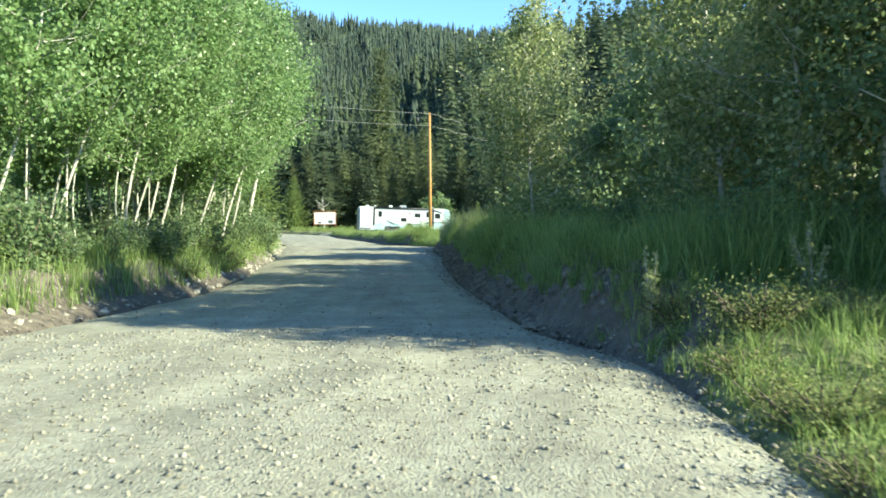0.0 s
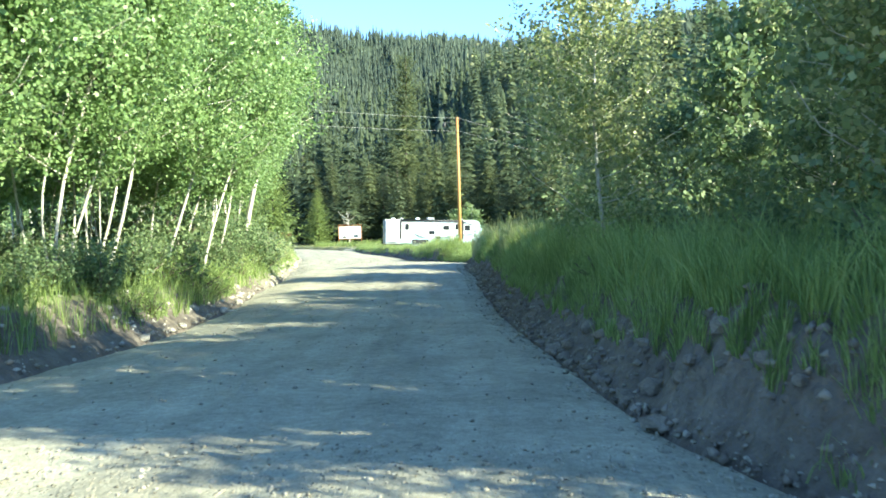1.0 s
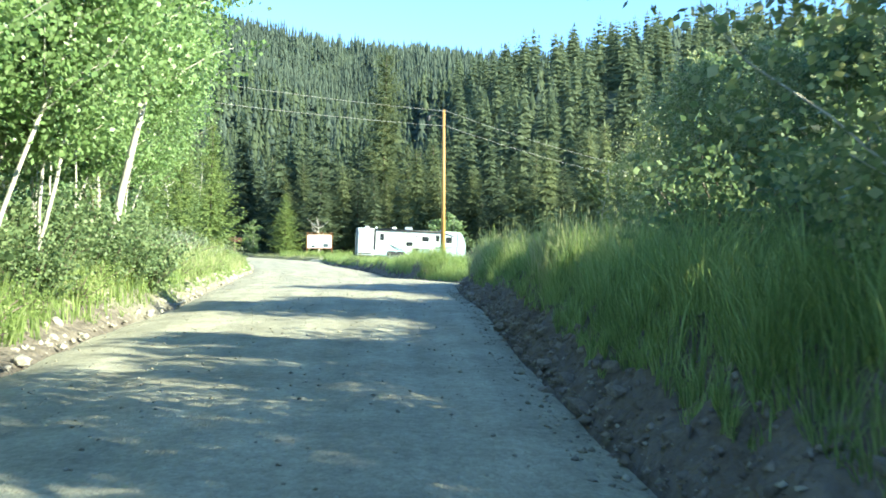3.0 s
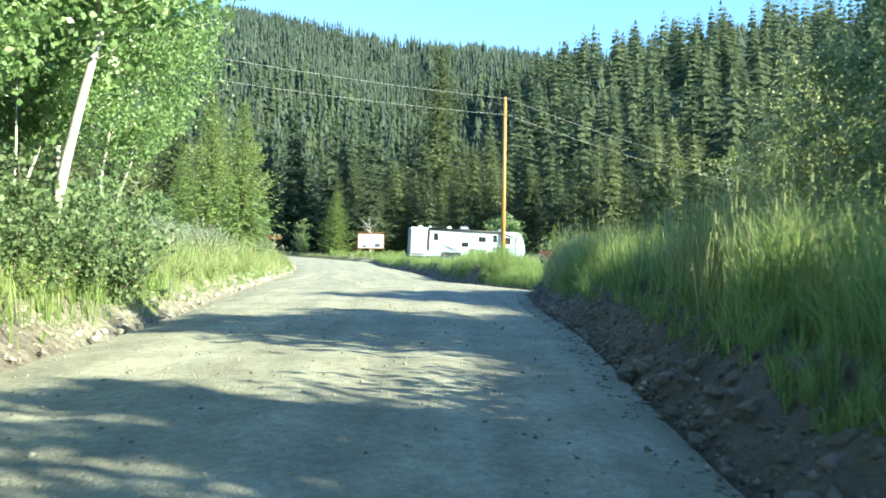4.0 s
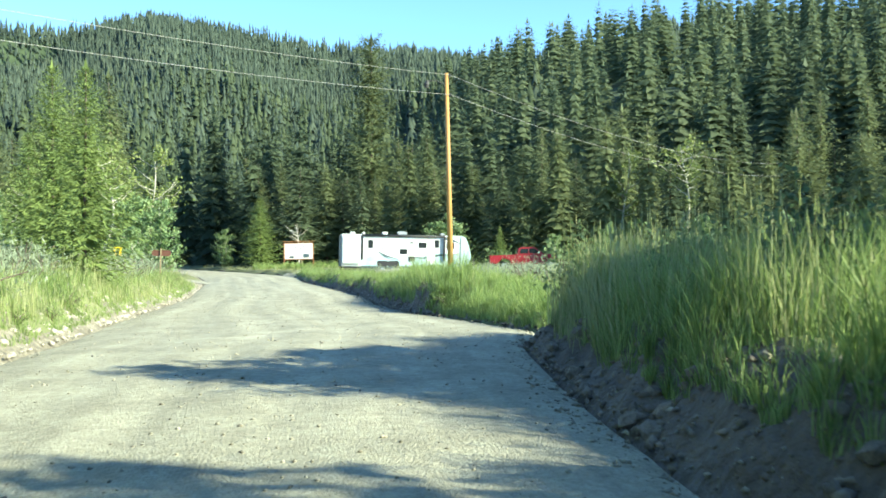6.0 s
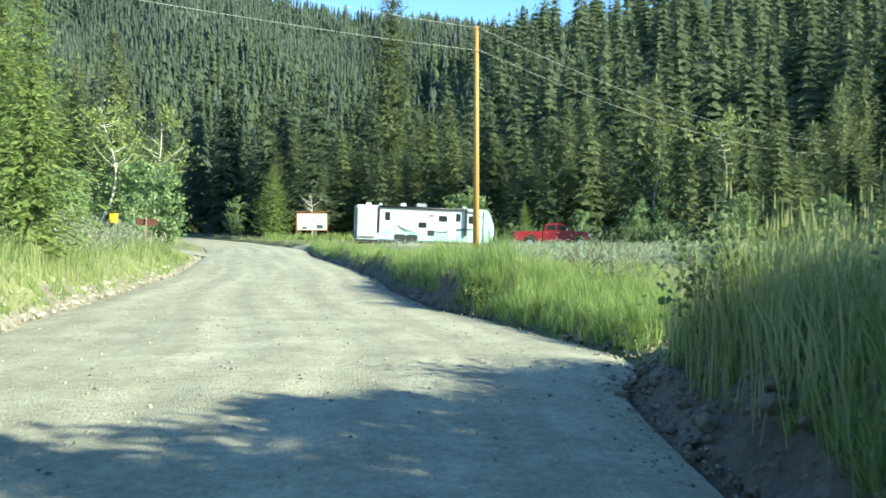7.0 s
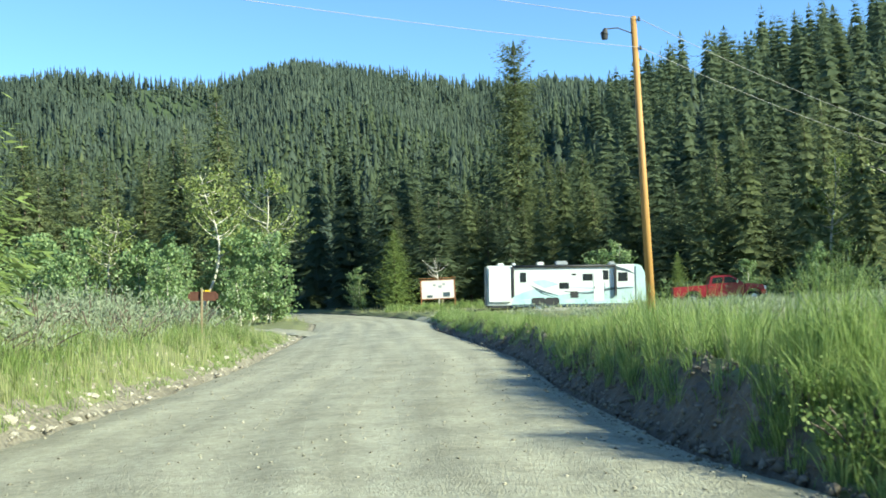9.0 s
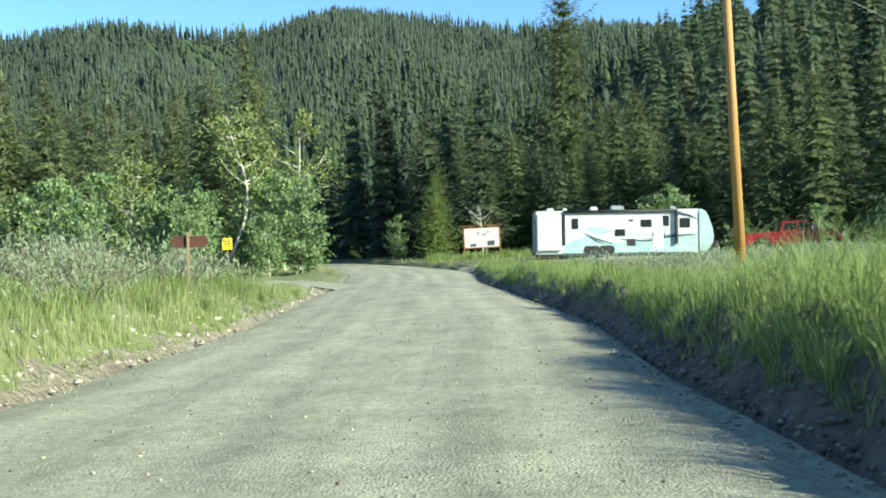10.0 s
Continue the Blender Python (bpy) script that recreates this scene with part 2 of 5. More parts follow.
BANK_L = np.array([(-200, 0.2), (5, 0.25), (9, 0.7), (22, 0.6), (28, 0.56), (34, 0.78), (45, 0.82), (60, 0.82), (70, 0.66), (77, 0.3), (84, 0.12), (400, 0.3)])
RIDGE = np.array([(-180, 7), (-90, 8), (-60, 10), (-37, 11.5), (-31, 12.8), (-26.5, 12.5), (-23, 12.5), (-18.3, 13.4), (-14, 12.9), (-9, 12.1), (-4, 11.6), (1, 11.2), (6, 11.2), (20, 12), (40, 12), (70, 8), (180, 6)])


def eased(tab, sigma=0.8):
    """Rounds the corners of a plan line."""
    v = np.arange(-200, 400.1, 0.25)
    k = np.exp(-0.5 * (np.arange(-16, 17) * 0.25 / sigma) ** 2)
    w = np.convolve(np.pad(np.interp(v, tab[:, 0], tab[:, 1]), 16, mode="edge"), k / k.sum(), "valid")
    return np.stack([v, w], 1)


LEFT, RIGHT = eased(LEFT), eased(RIGHT, 0.6)


def lerp(tab, v):
    return np.interp(v, tab[:, 0], tab[:, 1])


def sstep(v):
    v = np.clip(v, 0, 1)
    return v * v * (3 - 2 * v)


def waves(x, y, s, seed=0):
    """Cheap smooth unevenness, about -1 to 1."""
    r = np.random.RandomState(seed)
    out = 0
    for i in range(5):
        a, p, q = r.uniform(0, 6.28), r.uniform(0, 6.28), r.uniform(0.6, 1.7)
        out = out + np.sin((x * np.cos(a) + y * np.sin(a)) * q * 6.28 / s + p)
    return out / 3.2


def hills(x, y):
    dx, dy = x + 1.0, y - 30.0
    r, az = np.hypot(dx, dy), np.degrees(np.arctan2(dx, dy))
    top = np.tan(np.radians(lerp(RIDGE, az))) * 700
    start = np.interp(az, [-180, -40, -15, -5, 3, 30, 180], [250, 190, 170, 150, 120, 105, 250])
    far = top * np.clip((r - start) / (700 - start), 0, 1) ** 1.15
    spur = 15 * sstep((az + 4) / 12) * sstep((r - 112) / 150) * (1 - sstep((r - 330) / 300))
    dv = az + 24.0 + 6.5 * (700 - r) / 200
    cut = -48 * np.exp(-np.where(dv > 0, dv / 2.6, dv / 4.5) ** 2) * sstep((r - 430) / 120) * (1 - sstep((r - 640) / 70)) * (np.abs(az) < 60)
    fold = cut + 9 * np.sin(np.radians(az) * 26 + 0.6 + r * 0.004) * sstep((r - 260) / 200) * (1 - sstep((r - 560) / 130))
    return far + spur + fold - 0.16 * np.clip(r - 730, 0, 3000) ** 0.98 * (far > 0) * 0.35


def ground_z(x, y):
    x, y = np.asarray(x, float), np.asarray(y, float)
    l, r, base = lerp(LEFT, y), lerp(RIGHT, y), lerp(ROAD_Z, y)
    dl, dr = l - x, x - r
    w = np.where(dr > 0, 0.85, 1.1) + 0.2 * waves(x * 0 + 3, y, 7, 4)
    up = lerp(BANK_R, y) * sstep(dr / w) + lerp(BANK_L, y) * sstep(dl / w)
    up = up + 0.5 * sstep((dl - 1.0) / 4.5) * sstep((y - 30) / 12) * (1 - sstep((y - 70) / 9))
    lump = np.clip(np.maximum(dl, dr), 0, 1.5) / 1.5
    up = up + lump * (0.05 * waves(x, y, 0.8, 3) + 0.07 * waves(x, y, 2.3, 1) + 0.12 * waves(x, y, 9, 2))
    up = up + (0.11 * waves(x, y, 0.62, 8) + 0.1 * waves(x, y, 1.5, 11)) * sstep(dr / 0.3) * (1 - sstep((dr - 0.9) / 0.8)) * sstep((y - 3) / 3)
    mid = np.where(np.maximum(dl, dr) > 0, up, -0.14)
    z = base + mid
    z = z + (np.where(dl > 0, 1.3 - 0.95 * sstep((y - 69) / 11), 0.42) - z) * sstep((np.maximum(dl, dr) - 6) / 14) * sstep((y - 30) / 30) * (1 - sstep((y - 130) / 40))
    return z + hills(x, y)


def road_z(x, y):
    x, y = np.asarray(x, float), np.asarray(y, float)
    l, r = lerp(LEFT, y), lerp(RIGHT, y)
    s = np.clip((x - l) / (r - l), 0, 1)
    crown = 0.07 * (1 - (2 * s - 1) ** 2)
    rut = -0.025 * sum(np.exp(-((s - c) / 0.055) ** 2) for c in (0.25, 0.43, 0.6, 0.8))
    edge = 0.05 * np.exp(-np.minimum(s, 1 - s) * (r - l) / 0.25)
    return lerp(ROAD_Z, y) + crown + rut - edge + 0.009 * waves(x, y, 1.7, 5) + 0.005 * waves(x, y, 0.6, 6) + hills(x, y)


ys = np.concatenate([np.linspace(-200, -16, 16), np.arange(-14, 2, 0.5), np.arange(2, 56, 0.22), np.arange(56, 100, 0.5), np.arange(100, 200, 3.0), np.linspace(204, 420, 28), np.linspace(435, 1000, 40), np.linspace(1050, 2600, 16)])
offs = np.concatenate([np.linspace(0.0, 1.8, 13), np.linspace(2.1, 12, 14), np.linspace(14, 60, 16), np.linspace(68, 420, 36), np.linspace(440, 1000, 20), np.linspace(1100, 2600, 9)])


def sheet(cols_of_y):
    """A grid of quads: for each row y an array of x."""
    X = np.array([cols_of_y(y) for y in ys])
    Y = np.repeat(ys[:, None], X.shape[1], 1)
    n, m = X.shape
    i = np.arange(n * m).reshape(n, m)
    F = np.stack([i[:-1, :-1], i[:-1, 1:], i[1:, 1:], i[1:, :-1]], -1).reshape(-1, 4)
    return X, Y, F


X, Y, F = sheet(lambda y: np.concatenate([lerp(LEFT, y) - offs[::-1], [lerp(LEFT, y) + 0.05, lerp(RIGHT, y) - 0.05], lerp(RIGHT, y) + offs]))
ground_me = np_mesh("ground", np.stack([X, Y, ground_z(X, Y)], -1).reshape(-1, 3), F, M_GROUND)
ground_me.materials.append(M_DIRT)
ground_me.materials.append(M_FORESTFLOOR)
ground_me.materials.append(M_SUNLITDIRT)
cx, cy = X.ravel()[F].mean(1), Y.ravel()[F].mean(1)
beside = np.maximum(lerp(LEFT, cy) - cx, cx - lerp(RIGHT, cy))
# index 3 puts the sunlit copy of the earth on the left, beyond y 27
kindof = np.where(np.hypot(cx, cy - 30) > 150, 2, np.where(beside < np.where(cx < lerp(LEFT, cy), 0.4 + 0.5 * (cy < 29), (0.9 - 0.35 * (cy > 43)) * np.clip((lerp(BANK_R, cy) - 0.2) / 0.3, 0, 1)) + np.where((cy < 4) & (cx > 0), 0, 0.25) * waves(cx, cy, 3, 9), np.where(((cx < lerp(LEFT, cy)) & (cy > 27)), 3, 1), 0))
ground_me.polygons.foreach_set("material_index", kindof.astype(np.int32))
land = tagged(new("ground", smooth(ground_me)), "grassy valley ground rising into forested hillsides", "ground", kind="structure")

ys_keep = ys
ys = np.concatenate([np.linspace(-40, -12, 15), np.arange(-11.8, 70, 0.2), np.arange(70, 110, 0.5), np.arange(110, 181, 2.0)])
sx = np.linspace(0, 1, 41)
X, Y, F = sheet(lambda y: lerp(LEFT, y) + sx * (lerp(RIGHT, y) - lerp(LEFT, y)))
road_me = np_mesh("road", np.stack([X, Y, road_z(X, Y)], -1).reshape(-1, 3), F, M_ROAD)
across = road_me.attributes.new("track", "FLOAT_VECTOR", "POINT")
half = np.stack([X - (lerp(LEFT, Y) + lerp(RIGHT, Y)) / 2, Y, 0 * X], -1)
across.data.foreach_set("vector", half.astype(np.float32).ravel())
tagged(new("road", smooth(road_me)), "pale dusty gravel road with ruts and loose stones", "road", kind="structure")


def track(name, pts, width, label):
    """A side track of packed dirt that lies on the ground."""
    pts = np.array(pts, float)
    t = np.linspace(0, 1, 40)
    k = np.linspace(0, 1, len(pts))
    c = np.stack([np.interp(t, k, pts[:, 0]), np.interp(t, k, pts[:, 1])], 1)
    d = np.gradient(c, axis=0)
    d /= np.linalg.norm(d, axis=1)[:, None]
    s = np.linspace(-1, 1, 9)
    P = c[:, None] + s[None, :, None] * width / 2 * np.stack([-d[:, 1], d[:, 0]], 1)[:, None]
    z = np.maximum(ground_z(P[..., 0], P[..., 1]), road_z(P[..., 0], P[..., 1]) - 0.05) + 0.05 - 0.04 * np.abs(s)[None] ** 4
    i = np.arange(40 * 9).reshape(40, 9)
    f = np.stack([i[:-1, :-1], i[:-1, 1:], i[1:, 1:], i[1:, :-1]], -1).reshape(-1, 4)
    me = np_mesh(name, np.dstack([P, z]).reshape(-1, 3), f, M_ROAD)
    tagged(new(name, smooth(me)), label, "track", kind="structure")


track("side_track", [(-14.6, 84.5), (-19, 86.2), (-25, 87.5), (-46, 88)], 5.6, "pale dirt side track leaving the gravel road")
track("parking_track", [(-13.5, 99), (-9, 100.5), (0, 104), (14, 108)], 5.5, "dirt parking track beside the trailer")

# ---------------------------------------------------------------- trees
def aspen_parts(seed, h, spread, leaf_n, lean=(0.5, 0.1), bare=0.35, leaf=0.065, limbs=26, trunk_r=0.075, crown_shape=1.0, wiggle=0.1, limb_r=0.32, spray=(2.2, 1.2)):
    rng = np.random.RandomState(seed)
    t = np.linspace(0, 1, 12)
    px = lean[0] * t ** 1.2 + wiggle * np.sin(t * 5 + seed)
    py = lean[1] * t + 0.10 * np.cos(t * 4 + seed * 2) - 0.10 * math.cos(seed * 2)
    px -= px[0]
    trunk = np.stack([px, py, t * h], 1)
    wood = [tube(trunk - [0, 0, 0.15], trunk_r * (1 - 0.85 * t) + 0.006, 7)]
    cents = []
    for i in range(limbs):
        f = rng.uniform(bare, 0.97)
        p0 = np.array([np.interp(f, t, trunk[:, k]) for k in range(3)])
        az = rng.uniform(0, 6.28)
        g = (f - bare) / (1 - bare)
        ln = spread * (0.45 + 0.75 * math.sin(min(1, g * 0.9 + 0.16) * math.pi) ** crown_shape) * rng.uniform(0.6, 1.15)
        rise = rng.uniform(0.25, 0.9)
        s = np.linspace(0, 1, 5)
        limb = p0 + ln * np.stack([np.cos(az) * s, np.sin(az) * s, rise * s ** 1.3], 1) + rng.normal(0, 0.05 * ln, (5, 3)) * s[:, None]
        wood.append(tube(limb, trunk_r * limb_r * (1 - f * 0.6) * (1 - 0.85 * s) + 0.004, 4))
        k = max(4, int(leaf_n / limbs))
        u = rng.beta(*spray, k)
        c = np.stack([np.interp(u, s, limb[:, j]) for j in range(3)], 1)
        sub = rng.normal(0, 1, (9, 3)) * [0.3, 0.3, 0.26] * ln * 0.75
        cents.append(c + sub[rng.randint(0, 9, k)] + rng.normal(0, 0.09, (k, 3)) * (0.4 + 0.5 * spread))
    C = np.vstack(cents)
    return wood, leaves(rng, C, leaf)


def make_aspen(name, seed, h, spread, leaf_n, label, category, leafmat, group, split=False, **kw):
    wood, crown = aspen_parts(seed, h, spread, leaf_n, **kw)
    ob = thing(name, label, category, group)
    stem = hang("trunk", smooth(np_mesh("trunk", *(wood[0] if split else join(*wood)), M_ASPENBARK)), ob, "white bark with dark scars")
    for limb in wood[1:] if split else ():
        hang("limb", smooth(np_mesh("limb", *limb, M_ASPENBARK)), stem)
    hang("crown", np_mesh("crown", *crown, leafmat), ob)
    return ob


def spruce_parts(seed, h, r, bare=0.03, whorls=30, per=9, droop=0.35, ragged=0.25, power=0.8, tufts=8, tuft=0.16, tiers=12, core=0.55, m=18):
    """Trunk, and branches clothed in small drooping needle sprays."""
    rg_ = np.random.RandomState(seed)
    t = np.linspace(0, 1, 8)
    trunk = np.stack([0.01 * h * np.sin(t * 3 + seed), 0.01 * h * np.cos(t * 2 + seed) - 0.01 * h * math.cos(seed), t * h], 1)
    trunk[:, 0] -= trunk[0, 0]
    wood = [tube(trunk - [0, 0, 0.3], 0.010 * h * (1 - 0.93 * t) + 0.01, 7)]
    V, n = [], 0
    for i in range(whorls):
        f = min(max(bare + (0.985 - bare) * (i + rg_.uniform(-0.4, 0.4)) / whorls, bare), 0.985)
        g = (f - bare) / (1 - bare)
        rad = r * (1 - g) ** power * (0.7 + 0.3 * min(1, g * 7 + 0.2)) + 0.012 * h
        rad *= 1 + 0.18 * math.sin(i * 2.1 + seed)
        p0 = np.array([np.interp(f, t, trunk[:, k]) for k in range(3)])
        for j in range(per):
            if rg_.rand() < 0.06 + ragged * 0.35:
                continue
            az = 6.283 * (j + rg_.uniform(-0.5, 0.5)) / per + i * 1.3
            ln = rad * rg_.uniform(1 - ragged, 1 + ragged * 0.5)
            up = 0.6 * f - droop * (1 - f) + rg_.normal(0, 0.08)
            d = np.array([math.cos(az), math.sin(az), 0])
            side = np.array([-d[1], d[0], 0])
            s = np.linspace(0.12, 1, tufts) + rg_.uniform(-0.06, 0.06, tufts)
            axis = p0 + ln * (d * s[:, None] + np.array([0, 0, 1]) * (up * s + 0.25 * s ** 2.2)[:, None])
            sgn = np.where(np.arange(tufts) % 2 == 0, 1.0, -1.0)[:, None]
            a = d * 0.75 + sgn * side * rg_.uniform(0.3, 1.0, (tufts, 1)) + np.array([0, 0, 1]) * rg_.normal(-0.22, 0.3, (tufts, 1))
            a /= np.linalg.norm(a, axis=1)[:, None]
            w = np.cross(a, rg_.normal(0, 0.75, (tufts, 3)) + [0, 0, 0.8])
            w /= np.linalg.norm(w, axis=1)[:, None]
            lg = ((tuft * ln * (1.3 - 0.75 * s) + 0.007 * h) * rg_.uniform(0.7, 1.3, tufts))[:, None]
            wd = lg * rg_.uniform(0.08, 0.17, (tufts, 1))
            V.append(np.stack([axis - a * lg * 0.3, axis + a * lg * 0.35 + w * wd, axis + a * lg, axis + a * lg * 0.35 - w * wd], 1).reshape(-1, 3))
    th = np.linspace(0, 6.283, m, endpoint=False)
    for q in range(tiers):
        f0 = bare + (0.95 - bare) * (q + rg_.uniform(-0.3, 0.3) * (q > 0)) / tiers
        rad = core * (r * (1 - (f0 - bare) / (1 - bare)) ** power + 0.01 * h)
        p0 = np.array([np.interp(f0, t, trunk[:, k]) for k in range(3)])
        star = rad * np.where(np.arange(m) % 2 == 0, 1.0, 0.7) * rg_.uniform(0.65, 1.3, m)
        low = np.stack([p0[0] + star * np.cos(th + q), p0[1] + star * np.sin(th + q), p0[2] - 0.42 * star + rg_.normal(0, 0.008 * h, m)], 1)
        high = np.stack([p0[0] + 0.3 * rad * np.cos(th + q), p0[1] + 0.3 * rad * np.sin(th + q), p0[2] + 0.3 * rad + rg_.normal(0, 0.004 * h, m)], 1)
        V.append(np.stack([low, np.roll(low, -1, 0), np.roll(high, -1, 0), high], 1).reshape(-1, 3))
    tip = trunk[-1] + np.array([(0, 0, 0.02 * h), (0.012 * h, 0, -0.035 * h), (0, 0.004 * h, -0.05 * h), (-0.012 * h, 0.004 * h, -0.035 * h)])
    V = np.vstack(V + [tip])
    return join(*wood), (V, np.arange(len(V)).reshape(-1, 4))


def make_spruce(name, label, needles, group, seed, h, r, **kw):
    wood, crown = spruce_parts(seed, h, r, **kw)
    ob = thing(name, label, "conifer", group)
    hang("trunk", smooth(np_mesh("trunk", *wood, M_BARK)), ob)
    hang("crown", np_mesh("crown", *crown, needles), ob)
    return ob


def place(ob, x, y, s=1.0, turn=0.0, sink=0.05, sz=None):
    return Matrix.LocRotScale((x, y, float(ground_z(x, y)) - sink), Euler((0, 0, turn)), (s, s, sz or s))


class Stand:
    """Puts copies of a few models at many places; the first use of a model moves the model itself."""

    def __init__(self, models):
        self.models, self.used = models, set()

    def put(self, i, x, y, s=1.0, turn=0.0, sz=None, label=""):
        i %= len(self.models)
        m = place(self.models[i], x, y, s, turn, sz=sz)
        if i in self.used:
            ob = copy_thing(self.models[i], m)
        else:
            self.used.add(i)
            ob = self.models[i]
            ob.matrix_basis = m
        if label:
            ob["label"] = label
        return ob


rng = np.random.RandomState(7)
aspens = Stand([make_aspen("aspen_tree", 10 + i, 8.0, 1.35, 14500, "slender white-trunked aspen in full green leaf", "tree", M_ASPEN, "roadside aspen grove", lean=(1.3 + 0.25 * i, 0.15), bare=0.22 + 0.03 * i, leaf=0.045, limbs=36, trunk_r=0.033, wiggle=0.28, spray=(1.5, 1.1)) for i in range(4)])
grove = Stand([make_aspen("grove_aspen", 20 + i, 8.0, 1.5, 4600, "white-trunked aspen deep in the grove", "tree", M_ASPEN, "roadside aspen grove", lean=(0.6, 0.15), bare=0.26, leaf=0.09, limbs=30, trunk_r=0.038, wiggle=0.3, spray=(1.5, 1.1)) for i in range(2)])
# the front row along the road, then the grove behind it
for i, (x, y, s) in enumerate([(-4.8, 26.2, 0.93), (-4.1, 22.9, 0.96), (-4.3, 20.6, 0.98), (-4.5, 18.1, 1.0), (-4.3, 15.8, 1.03), (-5.0, 13.4, 1.02), (-5.4, 11.3, 1.05), (-6.4, 9.4, 1.05), (-4.9, 21.8, 0.9), (-4.6, 16.7, 0.9), (-5.3, 24.3, 0.95), (-5.3, 19.4, 0.92), (-5.5, 25.4, 0.88), (-5.6, 14.6, 0.95), (-5.9, 22.4, 0.9), (-4.4, 24.6, 0.9), (-6.0, 33.0, 0.92), (-7.0, 35.2, 0.85), (-6.6, 30.6, 0.9)]):
    aspens.put(i, x - 0.3, y, s, rng.uniform(-0.7, 0.7))
for i in range(20):
    y = rng.uniform(10, 33)
    x = -5.9 - rng.uniform(0.2, 7.0)
    grove.put(i, x, y, rng.uniform(0.85, 1.1), rng.uniform(-1.2, 1.2))
for i in range(4):
    grove.put(i, rng.uniform(-19, -12.5), rng.uniform(33, 42), rng.uniform(0.7, 0.95), rng.uniform(-0.8, 0.8))
saplings = Stand([make_aspen("aspen_sapling", 26 + i, 6.2, 0.8, 1500, "thin leaning aspen stem at the front of the grove", "tree", M_ASPEN, "roadside aspen grove", lean=(1.5 - 0.4 * i, 0.2), bare=0.42, leaf=0.05, limbs=16, trunk_r=0.024, wiggle=0.34) for i in range(3)])
for i in range(26):
    y = rng.uniform(11, 31)
    saplings.put(i, lerp(LEFT, y) - 2.0 - rng.uniform(0, 1) * 2.2, y, rng.uniform(0.8, 1.1), rng.uniform(-0.9, 0.9))
leaning = make_aspen("leaning_aspen", 17, 6.6, 1.5, 8000, "leaning aspen with a thick forked white trunk", "tree", M_ASPEN, "roadside aspen grove", lean=(1.0, 0.1), bare=0.5, leaf=0.06, limbs=28, trunk_r=0.085, split=True)
leaning.matrix_basis = place(leaning, -4.95, 28.6)

birches = Stand([make_aspen("birch_tree", 40 + i, 6.4, 1.65, 15000, "leafy birch tree with pale forked stems", "tree", M_BIRCHLEAF, "trees on the bank", lean=(-0.2 + 0.3 * i, 0.1), bare=0.1, leaf=0.046, limbs=46, trunk_r=0.045, limb_r=0.24, spray=(1.5, 1.0)) for i in range(3)])
for i, (x, y, s) in enumerate([(4.65, 16.5, 0.84), (8.5, 13.2, 0.85), (7.2, 10.2, 1.05), (5.4, 27.6, 0.7), (6.7, 27.2, 0.75), (5.9, 37.0, 0.45), (6.0, 33.8, 0.7), (7.4, 7.2, 1.05)]):
    birches.put(i, x, y, s, rng.uniform(0, 6.28))
thick = Stand([make_aspen("bank_tree", 44, 6.6, 1.5, 11000, "dense dark-leaved tree behind the birches, some added for shade", "tree", M_WILLOW, "trees on the bank", lean=(0.2, 0.1), bare=0.05, leaf=0.052, limbs=40, trunk_r=0.06)])
# those at y below 7 and above 25 are unseen, added for road shade
for x, y, s in [(8.2, 16.4, 0.66), (8.4, 12.0, 0.8), (8.6, 8.6, 1.25), (9.2, 5.2, 1.4), (8.3, 6.6, 1.3), (8.9, 3.5, 1.15), (10.4, 2.8, 1.3), (9.4, 19.2, 0.95), (8.0, 20.2, 0.58), (7.8, 27.4, 0.95), (7.4, 25.6, 0.85)]:
    thick.put(0, x, y, s, rng.uniform(0, 6.28))
# added trees, mostly unseen, set where their shadows darken the road
outer = Stand([make_aspen("shading_tree", 47, 6.6, 1.6, 3200, "leafy tree added, mostly out of view, to shade the road", "tree", M_WILLOW, "trees on the bank", lean=(0.2, 0.1), bare=0.05, leaf=0.11, limbs=34, trunk_r=0.06)])
for x, y, s in [(11.4, 11.8, 0.9), (12.2, 13.0, 0.85), (12.4, 9.0, 1.0), (12.6, 2.4, 1.15), (11.0, 4.2, 1.0), (10.6, 10.2, 0.9), (10.4, 14.6, 0.8), (9.6, 25.8, 1.0), (11.4, 26.4, 1.05), (9.0, 24.2, 1.0), (10.4, 24.6, 1.15), (7.6, 33.4, 0.8), (8.6, 35.0, 0.82), (7.4, 35.4, 0.7), (9.8, 32.6, 0.9), (10.8, 7.8, 0.85), (11.2, 17.4, 1.1), (9.4, 18.0, 0.8), (10.4, 16.4, 0.8), (12.0, 6.4, 1.0), (9.6, 18.8, 0.85), (7.6, 35.6, 0.5), (9.0, 34.8, 0.66), (9.2, 34.8, 0.68), (10.8, 33.8, 0.8), (14.0, 52.0, 1.0), (16.5, 56.0, 1.1), (15.0, 47.0, 1.1)]:
    outer.put(0, x, y, s, rng.uniform(0, 6.28))


